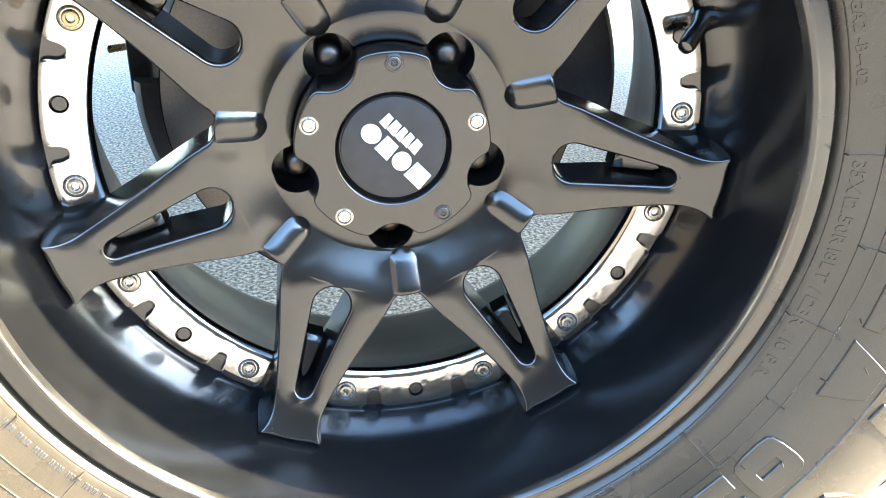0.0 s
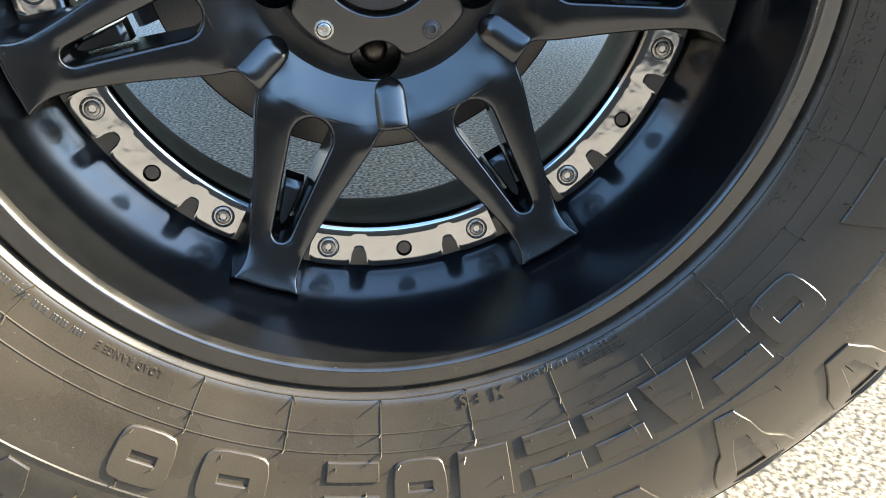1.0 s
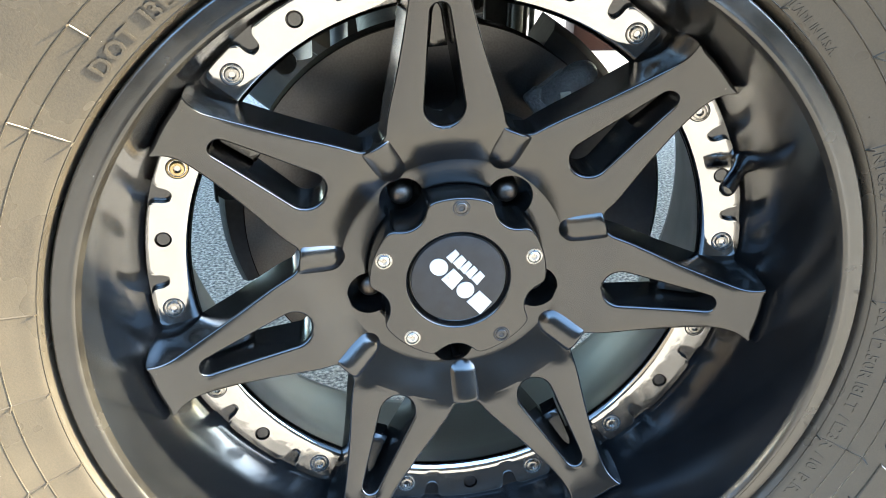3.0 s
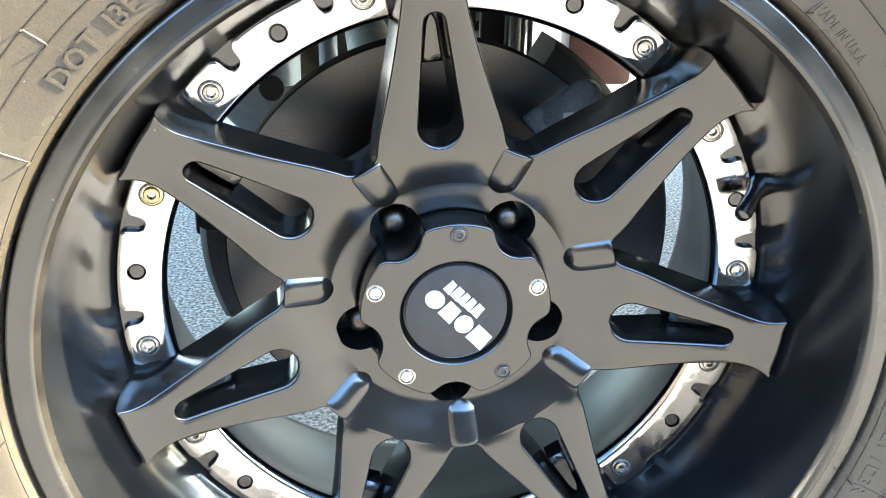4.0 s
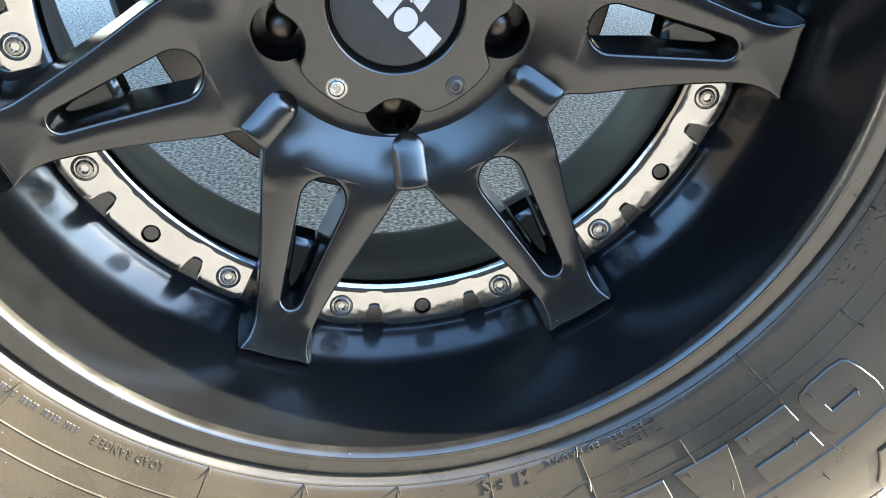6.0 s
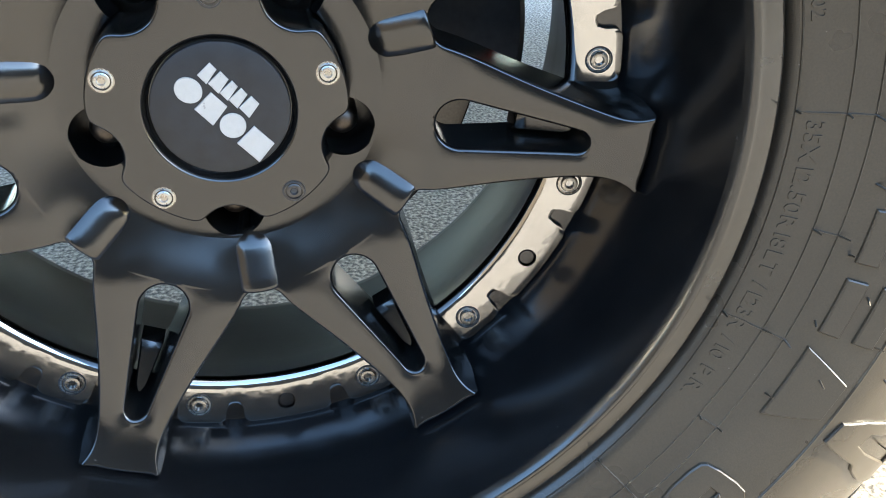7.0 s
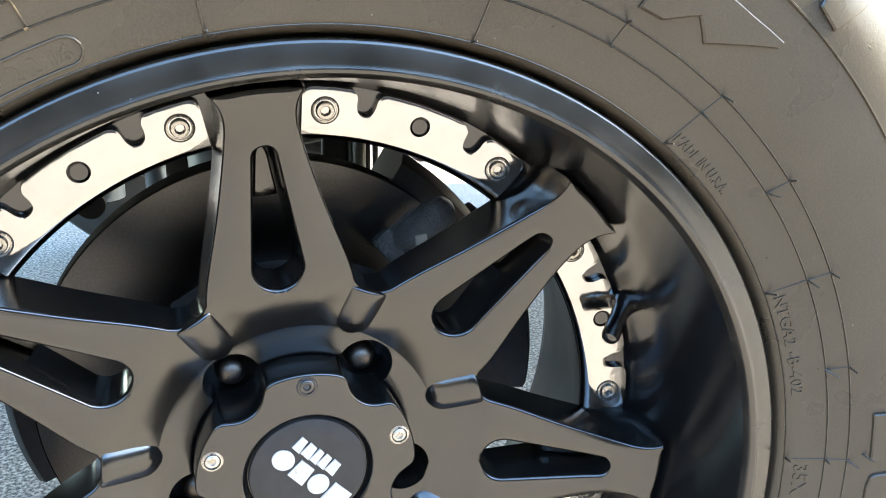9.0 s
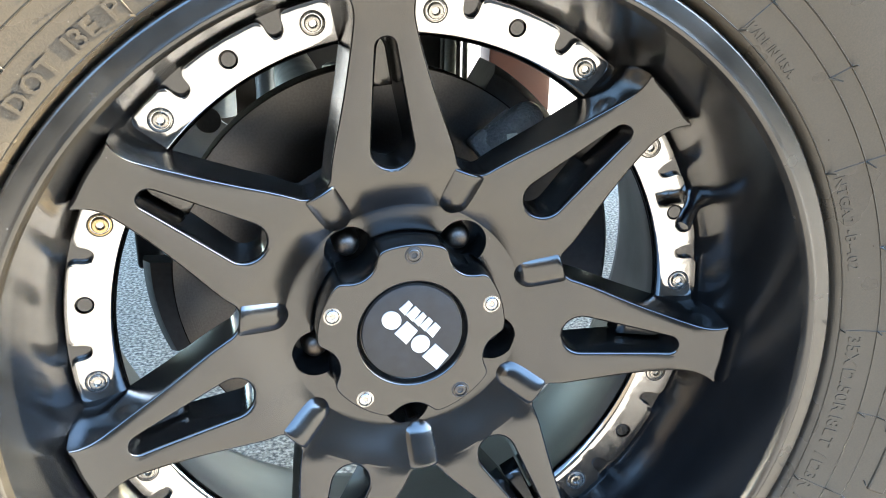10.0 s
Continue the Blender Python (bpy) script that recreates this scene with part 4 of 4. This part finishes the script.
tube(bm, [(0.0905, 0.0600, 0.1290), (0.0860, 0.0600, 0.1250), (0.0800, 0.0620, 0.1195), (0.0745, 0.0650, 0.1145)], [0.0012, 0.0018, 0.0018, 0.0010], 8)
for v in bm.verts:
    n = noise.noise_vector(v.co * 260.0)
    v.co += n * 0.0007 + Vector((-0.0055, 0, -0.003))
body = part("caliper_body", bm, IRON, caliper, "rough cast-iron body", 60)
bm = rounded(box(bmesh.new(), (-0.0075, -0.010, -0.0125), (0.0075, 0.012, 0.0110)), 0.0028, 3)
lug = part("caliper_lug", bm, IRON, caliper, "rough cast-iron lug", 60)
lug.matrix_basis = pose(0.0705, 0.0690, 0.0985, -16, -38, 0)
bm = rounded(box(bmesh.new(), (-0.0110, -0.004, -0.0060), (0.0110, 0.006, 0.0035)), 0.0016)
foot = part("pad_seat", bm, CHASSIS, caliper, "dark machined pad seat", 50)
foot.matrix_basis = pose(0.0870, 0.0600, 0.1015, 10, -22, 0)
for x, z in ((0.0822, 0.0992), (0.0965, 0.1040)):
    clip = tube(bmesh.new(), [(x - 0.003, 0.0580, z + 0.004), (x - 0.0005, 0.0560, z), (x, 0.0560, z - 0.0035), (x + 0.002, 0.0570, z - 0.0030)], 0.0008, 8)
    part("pad_clip", clip, SILVER, caliper, "thin bright spring clip", 50)
bm = sector(bmesh.new(), 0.110, 0.184, -8, 34, 0.084, 0.150, 16, 0.006)
part("bracket", bm, CHASSIS, caliper, "", 50)
bm = sector(bmesh.new(), 0.118, 0.1755, 33, 59.5, 0.100, 0.152, 14, 0.004)
part("arm", bm, CHASSIS, caliper, "", 50)
bm = rounded(box(bmesh.new(), (-0.0038, -0.0010, -0.0036), (0.0038, 0.0010, 0.0036)), 0.0006)
tab = part("sticker", bm, TAG, caliper, "small pale square tag")
tab.matrix_basis = pose(0.0855, 0.0490, 0.1082, 14, -8, -8)

shield = thing("dust_shield", "black pressed steel dust shield beside the disc", "shield", at=(0, 0, HUB))
part("shield_plate", sector(bmesh.new(), 0.100, 0.1785, 177.5, 203, 0.116, 0.134, 12, 0.0), CHASSIS, shield, "", 50)
part("shield_tab", rounded(box(bmesh.new(), (-0.186, 0.150, -0.010), (-0.168, 0.215, 0.036)), 0.003), CHASSIS, shield, "bent bracket on the shield", 50)
bm = tube(bmesh.new(), [(-0.178, 0.2, 0.018), (-0.193, 0.2, 0.0165), (-0.2095, 0.2, 0.0140)], 0.0026, 10)
for k in range(10):
    tube(bm, [(-0.1925 - 0.0017 * k, 0.2, 0.0166 - 0.00025 * k), (-0.1932 - 0.0017 * k, 0.2, 0.0165 - 0.00025 * k)], 0.0033, 10)
stud = part("stud", bm, BRASS, shield, "threaded brown steel stud", 40)
part("nut", tube(bmesh.new(), [(-0.1865, 0.2, 0.0172), (-0.1925, 0.2, 0.0166)], 0.0066, 6), BRASS, stud, "plated hexagonal nut", 30)

axle = thing("axle", "black steel axle tube with steering knuckle", "axle", at=(0, 0, HUB))
part("axle_tube", tube(bmesh.new(), [(0, 0.16, 0), (0, 0.40, 0), (0, 1.86, 0)], 0.042, 20), CHASSIS, axle)
part("knuckle", tube(bmesh.new(), [(0, 0.125, -0.11), (0.01, 0.15, -0.05), (0.02, 0.17, 0.0), (0.01, 0.16, 0.07), (0, 0.14, 0.13)], [0.026, 0.036, 0.055, 0.036, 0.026], 16), IRON, axle)
part("hub_housing", lathe([(0.062, 0.112), (0.062, 0.150), (0.04, 0.17), (0.0, 0.17)], 40), IRON, axle)

damper = thing("shock_absorber", "blue-grey shock absorber with dull metal body", "shock absorber", at=(-0.13, 0.34, 0.50))
part("damper_body", tube(bmesh.new(), [(0, 0, 0), (0.004, 0.01, 0.30), (0.006, 0.02, 0.45)], 0.027, 18), SILVER, damper)
part("dust_tube", tube(bmesh.new(), [(0.004, 0.01, 0.26), (0.006, 0.02, 0.60)], 0.033, 18), CHASSIS, damper)
part("lower_eye", tube(bmesh.new(), [(0, -0.03, 0), (0, 0.03, 0)], 0.012, 16), CHASSIS, damper)
link = thing("sway_bar_link", "thin grey steel link rod", "link", at=(-0.075, 0.30, 0.47))
part("rod", tube(bmesh.new(), [(0, 0, 0), (-0.004, 0.01, 0.42)], 0.009, 12), SILVER, link)
part("joint", tube(bmesh.new(), [(0, -0.02, 0), (0, 0.025, 0)], 0.018, 14), CHASSIS, link)
spring = thing("coil_spring", "black coil spring on the axle", "spring", at=(0.06, 0.40, 0.50))
part("coil", tube(bmesh.new(), [(0.066 * math.cos(t), 0.066 * math.sin(t), 0.0 + t * 0.0105) for t in np.linspace(0, 12 * math.pi, 200)], 0.0078, 8), CHASSIS, spring)
hose = thing("brake_hose", "black rubber brake hose with pale ferrule", "hose", at=(0.03, 0.26, 0.56))
part("tube", tube(bmesh.new(), [(0.02, 0, 0), (0.022, 0.005, 0.06), (0.016, 0.01, 0.12), (0.0, 0.02, 0.19), (-0.02, 0.03, 0.25)], 0.0055, 10), RUBBER_DARK, hose)
part("ferrule", tube(bmesh.new(), [(0.021, 0.002, 0.03), (0.022, 0.005, 0.06)], 0.0085, 10), SILVER, hose)

bracket = thing("link_bracket", "grey steel suspension bracket with upright bushes", "bracket", at=(0.075, 0.25, HUB))
for x, r in ((0.014, 0.0060), (0.0285, 0.0026)):
    part("bush", tube(bmesh.new(), [(x, 0, 0.100), (x, 0, 0.102), (x, 0.002, 0.155), (x, 0.002, 0.158)], [r * 0.8, r, r, r * 0.8], 20), BUSH, bracket, "dull grey steel bush", 50)
part("bracket_plate", rounded(box(bmesh.new(), (-0.016, 0.004, 0.110), (0.006, 0.012, 0.165)), 0.002), CHASSIS, bracket, "dark grey plate", 50)
part("bracket_flange", rounded(box(bmesh.new(), (0.0055, -0.001, 0.108), (0.0078, 0.012, 0.165)), 0.0006), BUSH, bracket, "thin bright flange edge", 50)
part("upright", rounded(box(bmesh.new(), (0.018, 0.006, 0.102), (0.026, 0.030, 0.160)), 0.002), CHASSIS, bracket, "black upright", 50)

# ---- the wheel at the far end of the axle ----
far = thing("far_wheel", "black tyre on the far end of the axle", "wheel", at=(0, 1.80, HUB))
bm = lathe([(0.2460, 0.1040)] + [(r, -side_y(r)) for r in np.linspace(0.2480, 0.4320, 24)] + [(0.4440, 0.085), (0.4450, -0.11), (0.4320, -0.140), (0.3600, -0.1735), (0.3100, -0.1690), (0.2460, -0.1450), (0.2460, 0.1040)], 120)
for v in bm.verts:
    v.co.z = max(v.co.z, -HUB)
part("carcass", bm, RUBBER_DARK, far, "", 50)
part("rim", lathe([(0.2450, -0.140), (0.2200, -0.132), (0.2050, -0.08), (0.1900, 0.0), (0.1600, 0.02), (0.0, 0.02)], 80), MATTE, far, "", 50)

# ---- the vehicle's body above ----
car = thing("vehicle_body", "dark red vehicle body with black underside and wheel arch", "vehicle", at=(0, 0, 0.55))
part("underbody", rounded(box(bmesh.new(), (-0.66, 0.85, 0.34), (2.9, 2.0, 0.46)), 0.02), CHASSIS, car)
part("frame_rail", rounded(box(bmesh.new(), (-0.66, 0.50, 0.16), (2.9, 0.60, 0.28)), 0.01), CHASSIS, car)
bm = bmesh.new()
rows = []
for k in range(25):
    a = radians(-4 + 188 * k / 24)
    rows.append([bm.verts.new((0.53 * math.cos(a) * r, y, HUB - 0.55 + 0.53 * math.sin(a) * r + 0.03)) for r, y in ((1.0, 0.03), (0.985, 0.04), (0.985, 0.28), (1.0, 0.28), (1.03, 0.18), (1.06, 0.04), (1.04, 0.02))])
for a, b in zip(rows, rows[1:]):
    for k in range(7):
        bm.faces.new((a[k], a[(k + 1) % 7], b[(k + 1) % 7], b[k]))
part("fender_flare", bm, CHASSIS, car, "black plastic fender flare", 50)
bm = bmesh.new()
rows = []
for k in range(19):
    a = radians(30 + 120 * k / 18)
    rows.append([bm.verts.new((0.535 * math.cos(a) * r, y, HUB - 0.55 + 0.535 * math.sin(a) * r)) for r, y in ((1.0, 0.285), (1.0, 0.84), (1.02, 0.84), (1.02, 0.285))])
for a, b in zip(rows, rows[1:]):
    for k in range(4):
        bm.faces.new((a[k], a[(k + 1) % 4], b[(k + 1) % 4], b[k]))
part("wheel_arch_liner", bm, CHASSIS, car, "black plastic arch liner", 50)
part("sill", rounded(box(bmesh.new(), (0.66, 0.10, 0.20), (2.9, 0.62, 0.46)), 0.02), REDPAINT, car, "dark red painted sill")
part("rear_panel", rounded(box(bmesh.new(), (-0.84, 0.20, 0.06), (-0.68, 2.0, 0.46)), 0.02), CHASSIS, car)
part("far_sill", rounded(box(bmesh.new(), (-0.68, 1.9, 0.08), (2.9, 2.0, 0.34)), 0.02), REDPAINT, car)
part("far_valance", rounded(box(bmesh.new(), (0.60, 1.86, -0.375), (0.80, 1.96, 0.12)), 0.02), OXIDE, car, "dull brown-red valance")
part("shell", rounded(box(bmesh.new(), (-0.84, 0.14, 0.48), (2.9, 2.0, 1.25)), 0.05), REDPAINT, car, "dark red painted shell")
